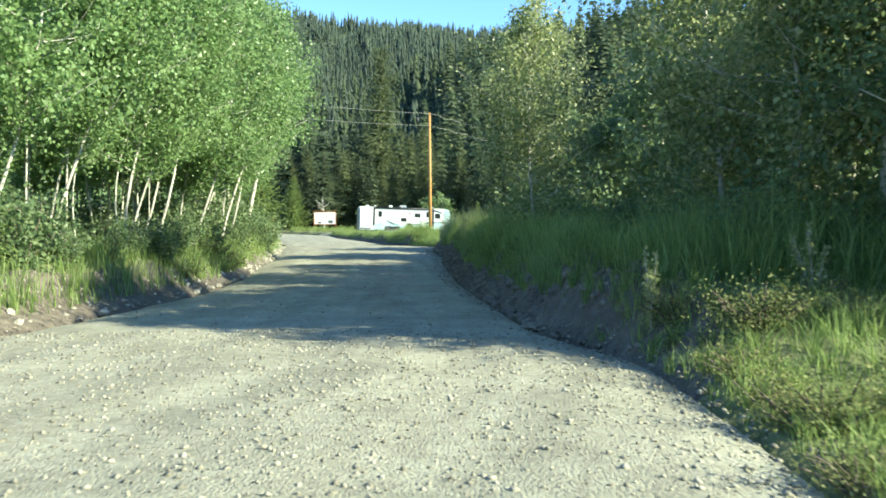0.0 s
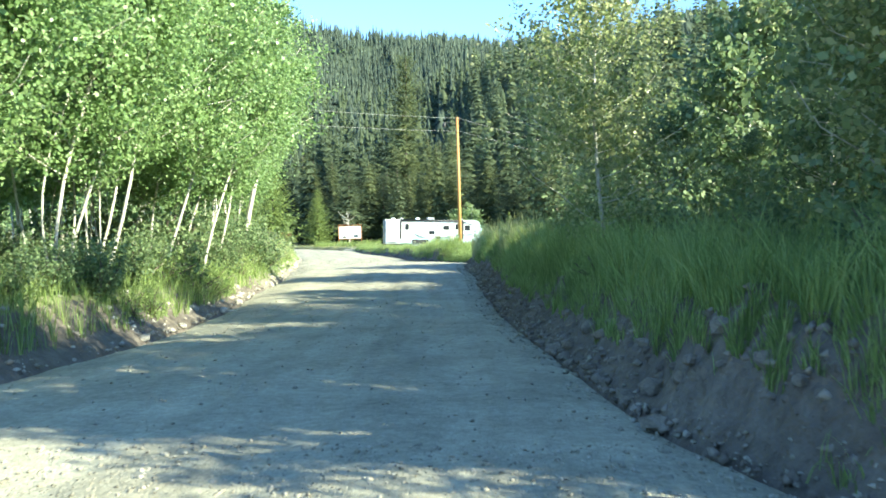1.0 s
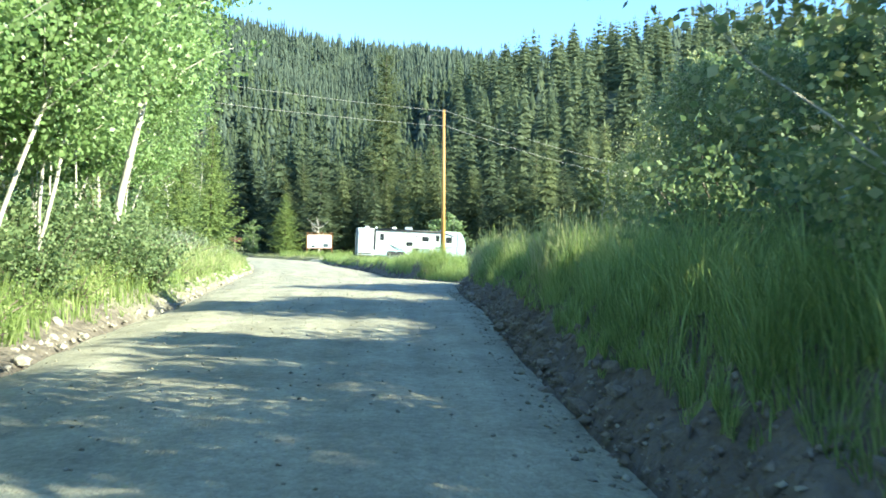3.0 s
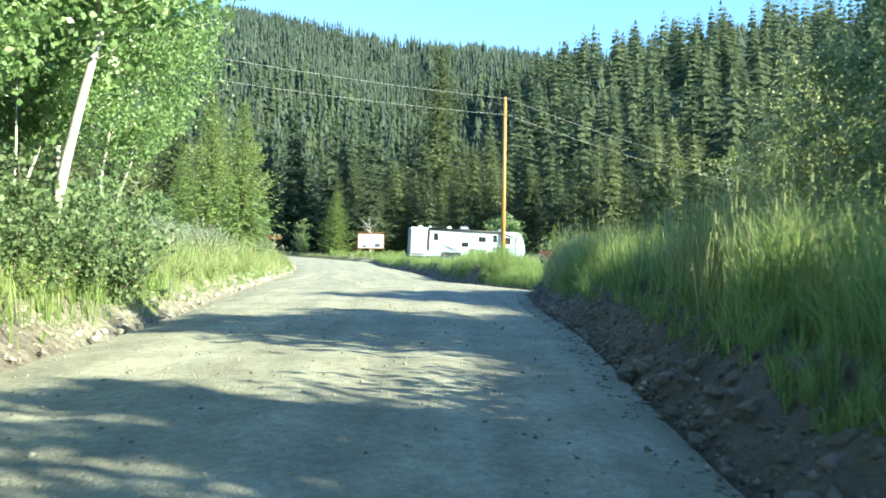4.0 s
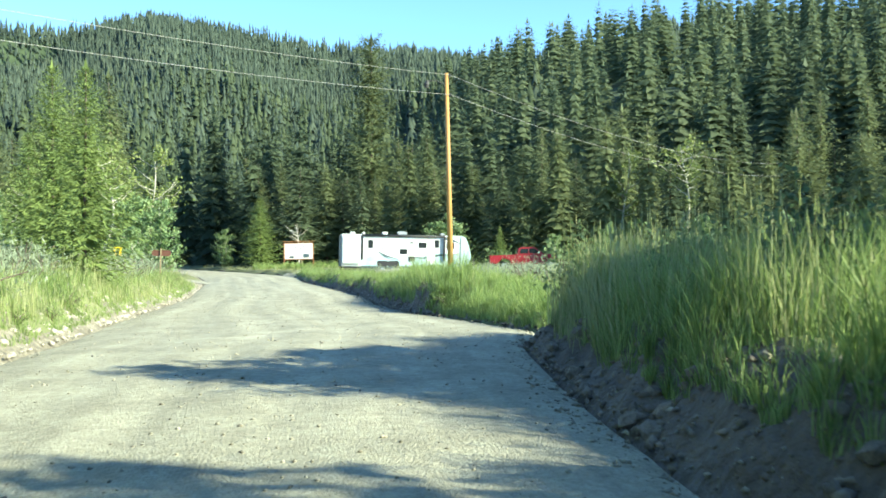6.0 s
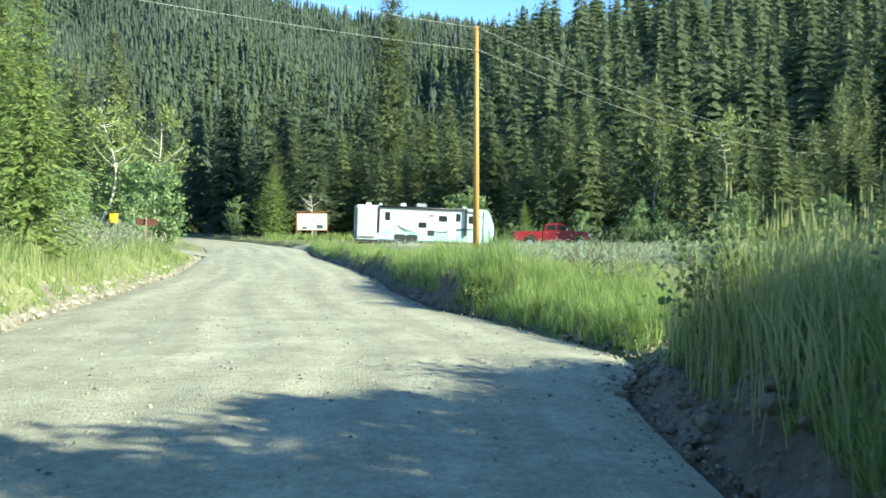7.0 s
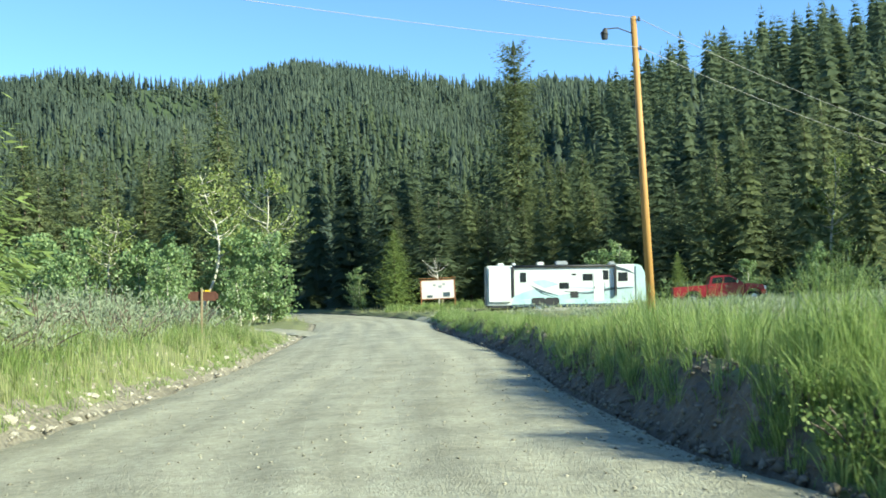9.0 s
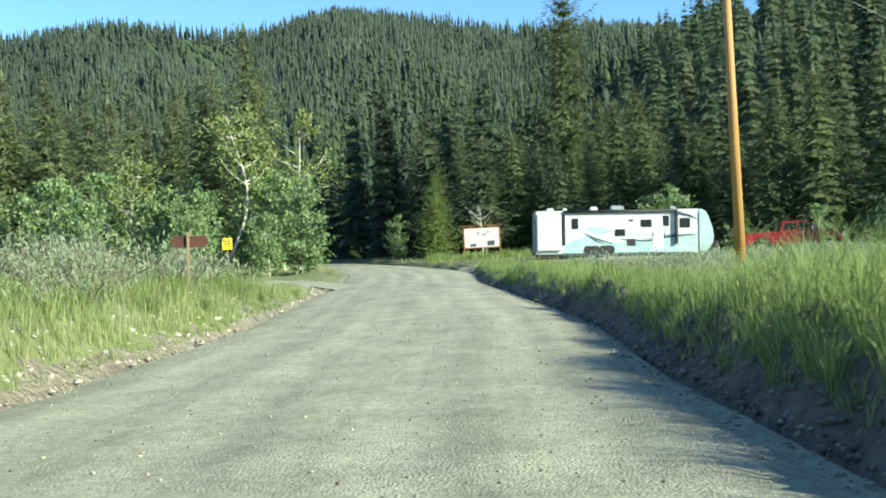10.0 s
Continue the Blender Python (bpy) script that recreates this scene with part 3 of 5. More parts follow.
def make_shrub(name, seed, h, r, n, leafmat, label, group, leaf=0.05, aspect=0.75, upright=0.0, stems=12):
    rg = np.random.RandomState(seed)
    wood, cents = [], []
    for i in range(stems):
        az, out = rg.uniform(0, 6.28), rg.uniform(0.25, 1.0) * r
        s = np.linspace(0, 1, 5)
        top = h * rg.uniform(0.6, 1.0) * (1 - 0.35 * (out / r) ** 2)
        stem = np.stack([np.cos(az) * out * s ** 1.3, np.sin(az) * out * s ** 1.3, top * s - 0.05], 1) + rg.normal(0, 0.03 * h, (5, 3)) * s[:, None]
        wood.append(tube(stem, 0.014 * (1 - 0.8 * s) + 0.003, 4))
        k = n // stems
        u = rg.beta(1.6, 0.9, k)
        c = np.stack([np.interp(u, s, stem[:, j]) for j in range(3)], 1)
        sub = rg.normal(0, 1, (8, 3)) * [0.3 * r, 0.3 * r, 0.16 * h]
        cents.append(c + sub[rg.randint(0, 8, k)] * (0.4 + 0.6 * u[:, None]) + rg.normal(0, 0.06, (k, 3)))
    C = np.vstack(cents)
    C[:, 2] = np.abs(C[:, 2])
    ob = thing(name, label, "shrub", group)
    tagged(hang("stem", np_mesh("stem", *join(*wood), M_BARK), ob), kind="stuff")
    tagged(hang("foliage", np_mesh("foliage", *leaves(rg, C, leaf, aspect, 0.0, upright), leafmat), ob), kind="stuff")
    return ob


shrubs = Stand([make_shrub("roadside_shrub", 60 + i, 1.5, 0.8, 1700, M_WILLOW, "dense dark green leafy roadside shrub", "roadside shrubs", leaf=0.045) for i in range(3)])
for i in range(38):
    y = rng.uniform(7, 31)
    x = lerp(LEFT, y) - rng.uniform(0.8, 2.8)
    shrubs.put(i, x, y, rng.uniform(0.55, 1.0), rng.uniform(0, 6.28))
for i in range(30):
    shrubs.put(i, rng.uniform(-9.5, -5.2), rng.uniform(10, 33), rng.uniform(0.9, 1.5), rng.uniform(0, 6.28), label="leafy green undergrowth below the aspens")
for i, (x, y, s) in enumerate([(-4.75, 27.4, 0.8), (-5.1, 29.4, 0.9), (-4.8, 28.3, 0.6), (-5.8, 31.5, 1.0), (-6.6, 29.0, 1.2), (-5.0, 26.6, 1.2), (-5.3, 28.2, 1.3), (-5.9, 33.4, 0.9), (-4.55, 28.6, 1.1), (-4.6, 29.8, 0.95), (-4.75, 27.8, 1.25), (-5.4, 30.4, 1.2)]):
    shrubs.put(i, x, y, s, rng.uniform(0, 6.28))
for i in range(32):
    y = rng.uniform(5.5, 25)
    x = lerp(RIGHT, y) + rng.uniform(2.0, 5.5)
    shrubs.put(i, x, y, rng.uniform(0.7, 1.3), rng.uniform(0, 6.28))
for i, (x, y, s) in enumerate([(2.2, 40.6, 0.8), (2.9, 39.3, 0.95), (2.5, 41.6, 0.65), (3.3, 41.2, 0.9), (4.1, 40.4, 1.1), (3.2, 38.2, 0.95), (3.8, 37.0, 0.95), (2.6, 37.4, 0.75), (4.4, 38.6, 1.15)]):
    shrubs.put(i, x, y, s, rng.uniform(0, 6.28), label="twiggy shrub at the end of the bank")
for i, (x, y, s) in enumerate([(4.9, 22.8, 1.3), (5.4, 21.2, 1.5), (5.2, 29.6, 1.2), (6.0, 21.8, 1.5), (5.4, 20.4, 1.5)]):
    shrubs.put(i, x, y, s, rng.uniform(0, 6.28), label="large leafy shrub between the birches")
weeds = Stand([make_shrub("roadside_weed", 70 + i, 0.55, 0.42, 620, M_GRASS, "leafy yellow-green weed at the gravel edge", "roadside weeds", leaf=0.021, stems=9) for i in range(2)])
for i in range(30):
    y = rng.uniform(-3.5, 4.8)
    weeds.put(i, lerp(RIGHT, y) + 0.35 + rng.uniform(0, 1) ** 1.6 * 3.0, y, rng.uniform(0.5, 0.9), rng.uniform(0, 6.28))
for i, (x, y, s) in enumerate([(-0.05, 49.7, 1.2), (0.15, 49.3, 1.0), (0.4, 49.0, 1.1), (0.9, 47.6, 0.9), (1.3, 46.4, 0.8), (-0.3, 50.2, 1.1), (0.6, 48.4, 0.8)]):
    weeds.put(i, x, y, s, rng.uniform(0, 6.28), label="leafy weed at the corner of the meadow")
scrub = Stand([make_shrub("roadside_scrub", 75 + i, 0.55, 0.5, 1500, M_SCRUB, "scrubby olive weed with fine leaves at the gravel edge", "roadside weeds", leaf=0.016, stems=16) for i in range(2)])
for i in range(26):
    y = rng.uniform(-2.5, 4.6)
    scrub.put(i, lerp(RIGHT, y) + 0.15 + rng.uniform(0, 1) ** 1.4 * 2.2, y, rng.uniform(0.6, 1.05), rng.uniform(0, 6.28))
for i in range(34):
    y = rng.uniform(15, 31)
    weeds.put(i, lerp(LEFT, y) - 0.45 - rng.uniform(0, 1) ** 1.3 * 1.6, y, rng.uniform(0.9, 1.9), rng.uniform(0, 6.28), label="tall leafy weed below the aspens")
for i in range(44):
    y = rng.uniform(26, 77)
    weeds.put(i, lerp(LEFT, y) - 0.5 - rng.uniform(0, 1) ** 1.5 * 3.0, y, rng.uniform(0.5, 1.2), rng.uniform(0, 6.28), label="leafy green weed in the road verge")
for i in range(26):
    y = rng.uniform(8, 80)
    weeds.put(i, lerp(RIGHT, y) + 0.7 + rng.uniform(0, 1) ** 1.5 * 2.0, y, rng.uniform(0.5, 1.2), rng.uniform(0, 6.28), label="leafy green weed on the bank")


def make_stalk(seed, h):
    rg_ = np.random.RandomState(seed)
    bits, cents = [], []
    for k in range(5):
        s = np.linspace(0, 1, 6)
        az, out, hh = rg_.uniform(0, 6.28), rg_.uniform(0.05, 0.3), h * rg_.uniform(0.6, 1.0)
        st = np.stack([np.cos(az) * out * s, np.sin(az) * out * s, hh * s], 1)
        bits.append(tube(st, 0.008 * (1 - 0.7 * s) + 0.002, 4))
        u = rg_.uniform(0.1, 1, 110)
        cents.append(np.stack([np.interp(u, s, st[:, q]) for q in range(3)], 1) + rg_.normal(0, 0.045, (110, 3)) * (1.3 - u[:, None]))
    ob = thing("tall_weed", "tall branching weed stalk at the road edge", "plant")
    tagged(hang("stem", np_mesh("stem", *join(*bits), M_DEADWOOD), ob), kind="stuff")
    hang("foliage", np_mesh("foliage", *leaves(rg_, np.vstack(cents), 0.026), M_GRASS_DRY), ob)
    return ob


stalks = Stand([make_stalk(5, 0.95)])
stalks.put(0, 5.05, 4.5)
stalks.put(0, 6.6, 4.2, 0.9, 1.0)
stalks.put(0, 7.1, 3.1, 1.0, 2.0)

# ---------------------------------------------------------------- conifers
young = Stand([make_spruce("young_spruce", "bushy young spruce with bright green tips", M_YOUNG, "young spruces", 80 + i, 7.2, 1.9, bare=0.02, whorls=52, per=13, droop=-0.1, ragged=0.25, power=0.95, tufts=15, tuft=0.12, core=0.3, tiers=16) for i in range(2)])
young.put(0, -9.75, 52.2, 0.84, 0.3)
young.put(1, -12.1, 55.6, 0.92, 1.3)
young.put(0, -15.2, 61.0, 0.85, 2.3)
young.put(1, -23.9, 138, 1.6, 2.3, sz=1.25, label="small bushy spruce standing before the dark forest")
young.put(0, 3.5, 131, 0.75, 0.7)
young.put(1, -7.0, 129, 0.55, 1.7)
young.put(0, -4.4, 8.6, 0.48, 1.0)
tall = Stand([make_spruce("spruce_tree", "tall dark spruce at the edge of the forest", M_SPRUCE, "forest edge conifers", 90 + i, 22.0, 3.8, bare=0.05 + 0.06 * i, whorls=40, per=9, droop=0.35, ragged=0.3, power=0.9, tufts=8, tuft=0.26) for i in range(3)]
             + [make_spruce("pine_tree", "tall lodgepole pine with a bare lower trunk", M_PINE, "forest edge conifers", 95 + i, 20.0, 3.0, bare=0.16 + 0.05 * i, whorls=36, per=8, droop=0.1, ragged=0.45, power=0.7, tufts=8, tuft=0.28, core=0.42) for i in range(3)])
firs = Stand([make_spruce("fir_tree", "bushy olive-green fir with fine drooping branches", M_PINE if i else M_SPRUCE, "forest edge conifers", 110 + i, 18.0, 2.9 + 0.3 * i, bare=0.02 + 0.06 * i, whorls=50, per=11, droop=0.15, ragged=0.4, power=0.68, tufts=12, tuft=0.12, tiers=18, core=0.62) for i in range(3)])
old = make_spruce("old_spruce", "tallest old spruce with a broad blunt top", M_PINE, "forest edge conifers", 99, 30.0, 4.4, bare=0.08, whorls=60, per=12, droop=0.3, ragged=0.5, power=0.45, tufts=16, tuft=0.15, core=0.28, tiers=20)
old.matrix_basis = place(old, -12.7, 152.3)
tall.put(4, -9.0, 154.5, 0.85, 1.4)
for i, (x, y, top) in enumerate([(-2.5, 139, 11), (-6.5, 142, 15), (-17.5, 146, 13), (-15.0, 149, 19), (-4.5, 147, 20), (0.5, 143, 17), (4.5, 141, 19), (-9.5, 144, 12), (8.5, 139, 14), (13.0, 140, 20), (18.0, 139, 22), (25.5, 138, 21)]):
    firs.put(i, x, y, 0.8 + 0.25 * top / 18, i * 2.3, sz=top / 18)
# the lit row in front of the slope
for i, (x, y, top, model) in enumerate([(2.7, 136, 13.8, 3), (6.6, 135, 18.4, 4), (10.4, 134, 21.0, 3), (15.2, 134, 23.0, 5), (20.0, 132, 18.5, 0), (24.5, 134, 16.0, 4), (28.0, 131, 20.5, 3), (31.6, 129, 17.0, 1), (35.0, 128, 14.5, 4), (40.0, 126, 18.0, 5), (46.0, 122, 17.0, 3)]):
    rise = top / 18.0
    firs.put(model + i, x, y, 0.75 + 0.3 * rise, i * 1.9, sz=rise, label="tall bushy conifer standing before the slope")
for i in range(50):
    x = rng.uniform(-58, 60)
    y = 141 + rng.uniform(0, 1) ** 1.2 * 22
    if lerp(LEFT, y) - 4 < x < lerp(RIGHT, y) + 4:
        continue
    tall.put(i, x, y, rng.uniform(0.75, 1.15), rng.uniform(0, 6.28), sz=rng.uniform(0.5, 1.0))
for i in range(14):
    x = rng.uniform(-100, -36)
    y = rng.uniform(128, 150)
    tall.put(3 + i if i % 4 else i, x, y, rng.uniform(0.5, 0.8), rng.uniform(0, 6.28))
for i in range(40):
    tall.put(3 + i % 3, rng.uniform(-80, -33), rng.uniform(114, 130), rng.uniform(0.95, 1.25), rng.uniform(0, 6.28), sz=rng.uniform(0.75, 1.05), label="tall olive-green pine behind the poplars")
for i in range(22):
    x, y = rng.uniform(16, 62), rng.uniform(84, 128)
    if x < 17 + (132 - y) * 0.5:
        continue
    firs.put(i, x, y, rng.uniform(0.65, 1.0), rng.uniform(0, 6.28), sz=rng.uniform(0.55, 0.95))

firs.put(0, 17.2, 107.5, 0.95, 0.4, sz=0.78, label="full spruce with branches down to the sagebrush")
firs.put(1, 23.5, 112.0, 0.9, 1.4, sz=0.7, label="full spruce with branches down to the sagebrush")

# ---------------------------------------------------------------- poplars and pale birches by the side track
poplars = Stand([make_aspen("poplar_tree", 140 + i, 6.2, 1.7, 3200, "round leafy green poplar beside the side track", "tree", M_POPLAR, "poplars by the side track", lean=(0.2, 0.1), bare=0.03, leaf=0.125, limbs=34, trunk_r=0.09) for i in range(3)])
for i, (x, y, s) in enumerate([(-25.6, 106.5, 0.95), (-28.0, 109.5, 1.05), (-31.5, 104, 0.9), (-35, 106, 1.0), (-40, 101, 1.05), (-44, 106, 1.0), (-49, 100, 0.95), (-55, 104, 1.1), (-37, 111, 1.15), (-61, 98, 1.0), (-31, 113, 1.2), (-26.6, 103.6, 0.7), (-30, 100.5, 0.75), (-36.5, 99.5, 0.8), (-43, 98, 0.8), (-33.5, 109, 1.1), (-41, 109, 1.2), (-47, 104, 1.1), (-52, 108, 1.2), (-58, 103, 1.1), (-46, 112, 1.3), (-64, 104, 1.2)]):
    poplars.put(i, x, y, s, rng.uniform(0, 6.28))
for i, (x, y, s) in enumerate([(-1.5, 133, 0.95), (-3.5, 137, 0.8), (9, 128, 0.6), (14, 125, 0.7), (22, 118, 0.7), (-14, 141, 0.7), (-31, 150, 0.8), (28, 112, 0.65), (18, 131, 0.85)]):
    poplars.put(i, x, y, s, rng.uniform(0, 6.28), label="leafy poplar sapling at the forest edge")
thicket = Stand([make_shrub("thicket_shrub", 180 + i, 2.2, 1.5, 800, M_WILLOW, "low dark leafy thicket along the forest edge", "forest edge thicket", leaf=0.13, stems=12) for i in range(2)])
for i in range(34):
    f = rng.uniform(0, 1)
    thicket.put(i, 3 + 44 * f + rng.uniform(-2, 2), 129 - 24 * f + rng.uniform(-3, 3), rng.uniform(0.7, 1.25), rng.uniform(0, 6.28))
pale = Stand([make_aspen("pale_birch", 150 + i, 10.2, 2.1, 1200, "half-bare birch with crooked white limbs", "tree", M_PALELEAF, "poplars by the side track", lean=(0.9 - 0.5 * i, 0.1), bare=0.42, leaf=0.12, limbs=18, trunk_r=0.13, wiggle=0.85, limb_r=0.6, split=True) for i in range(2)])
pale.put(0, -32.0, 108.0, 1.1, 0.3)
pale.put(1, -28.4, 113.5, 1.12, 2.3)
pale.put(0, -36.0, 106.5, 0.75, 3.3)
pale.put(1, 17.5, 133, 1.1, 4.0)
pale.put(0, 22.5, 131, 1.15, 5.0)


def make_snag(seed, h, label):
    rg_ = np.random.RandomState(seed)
    t = np.linspace(0, 1, 8)
    tr = np.stack([0.15 * np.sin(t * 4), 0.1 * np.cos(t * 3) - 0.1, t * h], 1)
    bits = [tube(tr, 0.09 * (1 - 0.85 * t) + 0.008, 6)]
    for i in range(22):
        f, az, ln = rg_.uniform(0.2, 0.95), rg_.uniform(0, 6.28), rg_.uniform(0.5, 1.3) * h * 0.25
        s = np.linspace(0, 1, 4)
        p0 = np.array([np.interp(f, t, tr[:, k]) for k in range(3)])
        bits.append(tube(p0 + ln * np.stack([np.cos(az) * s, np.sin(az) * s, 0.7 * s ** 1.4], 1) + rg_.normal(0, 0.04 * ln, (4, 3)) * s[:, None], 0.035 * (1 - 0.8 * s) + 0.006, 4))
    ob = thing("dead_tree", label, "tree")
    hang("trunk", np_mesh("trunk", *join(*bits), M_DEADWOOD), ob)
    return ob


make_snag(3, 4.6, "bare grey dead tree behind the notice board").matrix_basis = Matrix.Translation((-18.9, 134, float(ground_z(-18.9, 134))))


def forest(name, count, region, hmin, hmax, seed, label, material, tiers=4, arms=5, slim=0.16):
    """Many conifers in one mesh: tiers of drooping star-shaped branches under a spire."""
    rg_ = np.random.RandomState(seed)
    x, y = region(rg_, count)
    n = len(x)
    z = ground_z(x, y)
    h = rg_.uniform(hmin, hmax, n) * rg_.choice([1, 1, 0.75, 1.15], n)
    r = h * slim * rg_.uniform(0.75, 1.25, n)
    V, F, off = [], [], 0
    m = arms * 2
    for q in range(tiers):
        f0 = 0.05 + 0.9 * (q + rg_.uniform(-0.45, 0.45, n)) / tiers
        f0 = np.clip(f0, 0.03, 0.93)
        top = np.where(q == tiers - 1, 1.0, np.minimum(1.0, f0 + 1.5 * 0.9 / tiers))
        w = (1 - f0) ** 0.85
        th = np.linspace(0, 2 * math.pi, m, endpoint=False)[None] + rg_.uniform(0, 6.28, (n, 1))
        star = np.where(np.arange(m) % 2 == 0, 1.0, 0.65)[None] * rg_.uniform(0.7, 1.25, (n, m))
        rr = (r * w)[:, None] * star
        zz = (z + h * f0)[:, None] + h[:, None] / tiers * (np.where(np.arange(m) % 2 == 0, -0.12, 0.25)[None] + rg_.uniform(-0.2, 0.2, (n, m)))
        ring = np.stack([x[:, None] + rr * np.cos(th), y[:, None] + rr * np.sin(th), zz], -1)
        V.append(np.concatenate([ring, np.stack([x, y, z + h * top], -1)[:, None]], 1).reshape(-1, 3))
        base = off + np.arange(n)[:, None] * (m + 1)
        k = np.arange(m)[None]
        F.append(np.stack([base + k, base + (k + 1) % m, base + m + 0 * k], -1).reshape(-1, 3))
        off += n * (m + 1)
    tagged(new(name, smooth(np_mesh(name, np.vstack(V), np.vstack(F), material))), label, "forest", kind="stuff")


def ring_region(az0, az1, r0, r1, power=0.7):
    def f(rg, n):
        az = np.radians(rg.uniform(az0, az1, n))
        r = r0 + (r1 - r0) * rg.uniform(0, 1, n) ** power
        x, y = -1 + r * np.sin(az), 30 + r * np.cos(az)
        ok = ~((x > lerp(LEFT, y) - 5) & (x < lerp(RIGHT, y) + 5) & (y < 186))
        return x[ok], y[ok]
    return f


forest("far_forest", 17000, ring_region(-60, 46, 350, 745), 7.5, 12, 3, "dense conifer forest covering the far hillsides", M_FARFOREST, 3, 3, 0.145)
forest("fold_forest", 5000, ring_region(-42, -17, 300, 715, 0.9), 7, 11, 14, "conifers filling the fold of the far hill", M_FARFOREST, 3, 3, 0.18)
forest("hillside_spruces", 1700, ring_region(-60, 6, 165, 390, 0.8), 9, 15, 4, "dark spruces on the lower slope", M_SPRUCE, 7, 4, 0.2)
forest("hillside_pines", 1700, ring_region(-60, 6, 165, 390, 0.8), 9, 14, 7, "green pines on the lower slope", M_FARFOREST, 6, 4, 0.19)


def spray_forest(name, places, seed, label, material, hmin, hmax, whorls=28, per=7, tufts=5, tuft=0.34, wide=1.25):
    """Tall trees behind the edge in one mesh, each with its own turn and height."""
    rg_ = np.random.RandomState(seed)
    models = [spruce_parts(200 + seed + k, 20.0, 2.7, bare=0.05 + 0.07 * k, whorls=whorls, per=per, droop=0.25, ragged=0.4, power=0.75, tufts=tufts, tuft=tuft, m=12, core=0.78, tiers=15)[1][0] for k in range(3)]
    V = []
    for k, (x, y) in enumerate(places):
        a, s, f = rg_.uniform(0, 6.28), wide * rg_.uniform(0.75, 1.15), rg_.uniform(hmin, hmax) / 20
        m = models[k % 3]
        V.append(np.stack([(m[:, 0] * math.cos(a) - m[:, 1] * math.sin(a)) * s + x, (m[:, 0] * math.sin(a) + m[:, 1] * math.cos(a)) * s + y, m[:, 2] * f + float(ground_z(x, y))], 1))
    V = np.vstack(V)
    tagged(new(name, np_mesh(name, V, np.arange(len(V)).reshape(-1, 4), material)), label, "forest", kind="stuff")


gr = np.random.RandomState(88)
back = [(x, y) for x, y in zip(gr.uniform(-60, 78, 58), gr.uniform(164, 192, 58)) if not lerp(LEFT, y) - 4 < x < lerp(RIGHT, y) + 4]
spray_forest("edge_forest", back, 8, "tall conifers crowding the forest edge", M_SPRUCE, 15, 24)
hollow = [(x, y) for x, y in zip(gr.uniform(-56, -13, 44), gr.uniform(151, 186, 44)) if not lerp(LEFT, y) - 4 < x < lerp(RIGHT, y) + 4]
spray_forest("hollow_forest", hollow, 10, "dark tall conifers crowding the hollow", M_SPRUCE, 15, 23)
slope = ring_region(-1, 44, 140, 345, 0.8)(gr, 380)
spray_forest("slope_forest", list(zip(*slope)), 9, "dark conifers crowding up the near slope", M_SPRUCE, 17, 25, whorls=26, per=8, tufts=4, tuft=0.26, wide=1.65)
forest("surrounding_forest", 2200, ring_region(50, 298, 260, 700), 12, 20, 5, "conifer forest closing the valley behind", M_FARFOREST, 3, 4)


# ---------------------------------------------------------------- grass
def grass(name, x, y, h, material, label, seed, width=0.012, lean=0.35, seedheads=0.0, tussock=0.34):
    rg = np.random.RandomState(seed)
    n = len(x)
    # gather the blades into tussocks that lean outwards
    gx, gy = np.floor(x / tussock), np.floor(y / tussock)
    cx, cy = ((g + 0.5 + 0.42 * np.sin(gx * a + gy * b)) * tussock for g, a, b in ((gx, 12.9, 78.2), (gy, 39.3, 11.1)))
    ox, oy = x - cx, y - cy
    x, y = cx + ox * 0.72, cy + oy * 0.72
    h = h * (0.86 + 0.22 * np.sin(gx * 7.1 + gy * 3.7))
    z = ground_z(x, y) - 0.02
    az, fa = np.arctan2(oy, ox) + rg.normal(0, 0.9, n), rg.uniform(0, 6.28, n)
    bend = h * rg.uniform(0.05, lean, n)
    dx, dy = np.cos(az) * bend, np.sin(az) * bend
    wx, wy = np.cos(fa) * width * rg.uniform(0.6, 1.5, n), np.sin(fa) * width * rg.uniform(0.6, 1.5, n)
    P = np.stack([
        np.stack([x - wx, y - wy, z], -1), np.stack([x + wx, y + wy, z], -1),
        np.stack([x + dx * 0.35 + wx * 0.8, y + dy * 0.35 + wy * 0.8, z + h * 0.58], -1),
        np.stack([x + dx * 0.35 - wx * 0.8, y + dy * 0.35 - wy * 0.8, z + h * 0.58], -1),
        np.stack([x + dx, y + dy, z + h], -1)], 1).reshape(-1, 3)
    b = np.arange(n)[:, None] * 5
    F = np.concatenate([b + [0, 1, 2], b + [0, 2, 3], b + [3, 2, 4]], 1).reshape(-1, 3)
    if seedheads:
        k = rg.rand(n) < seedheads
        c = np.stack([x + dx, y + dy, z + h], -1)[k]
        hh = h[k] * 0.16
        e = np.stack([c - [0.008, 0, 0], c + [0.008, 0, 0], c + np.stack([0 * hh, 0 * hh, hh], -1),
                      c - [0, 0.008, 0], c + [0, 0.008, 0]], 1)
        q = len(P) + np.arange(len(c))[:, None] * 5
        F = np.vstack([F, np.concatenate([q + [0, 1, 2], q + [3, 4, 2]], 1).reshape(-1, 3)])
        P = np.vstack([P, e.reshape(-1, 3)])
    tagged(new(name, np_mesh(name, P, F, material)), label, "grass", kind="stuff")


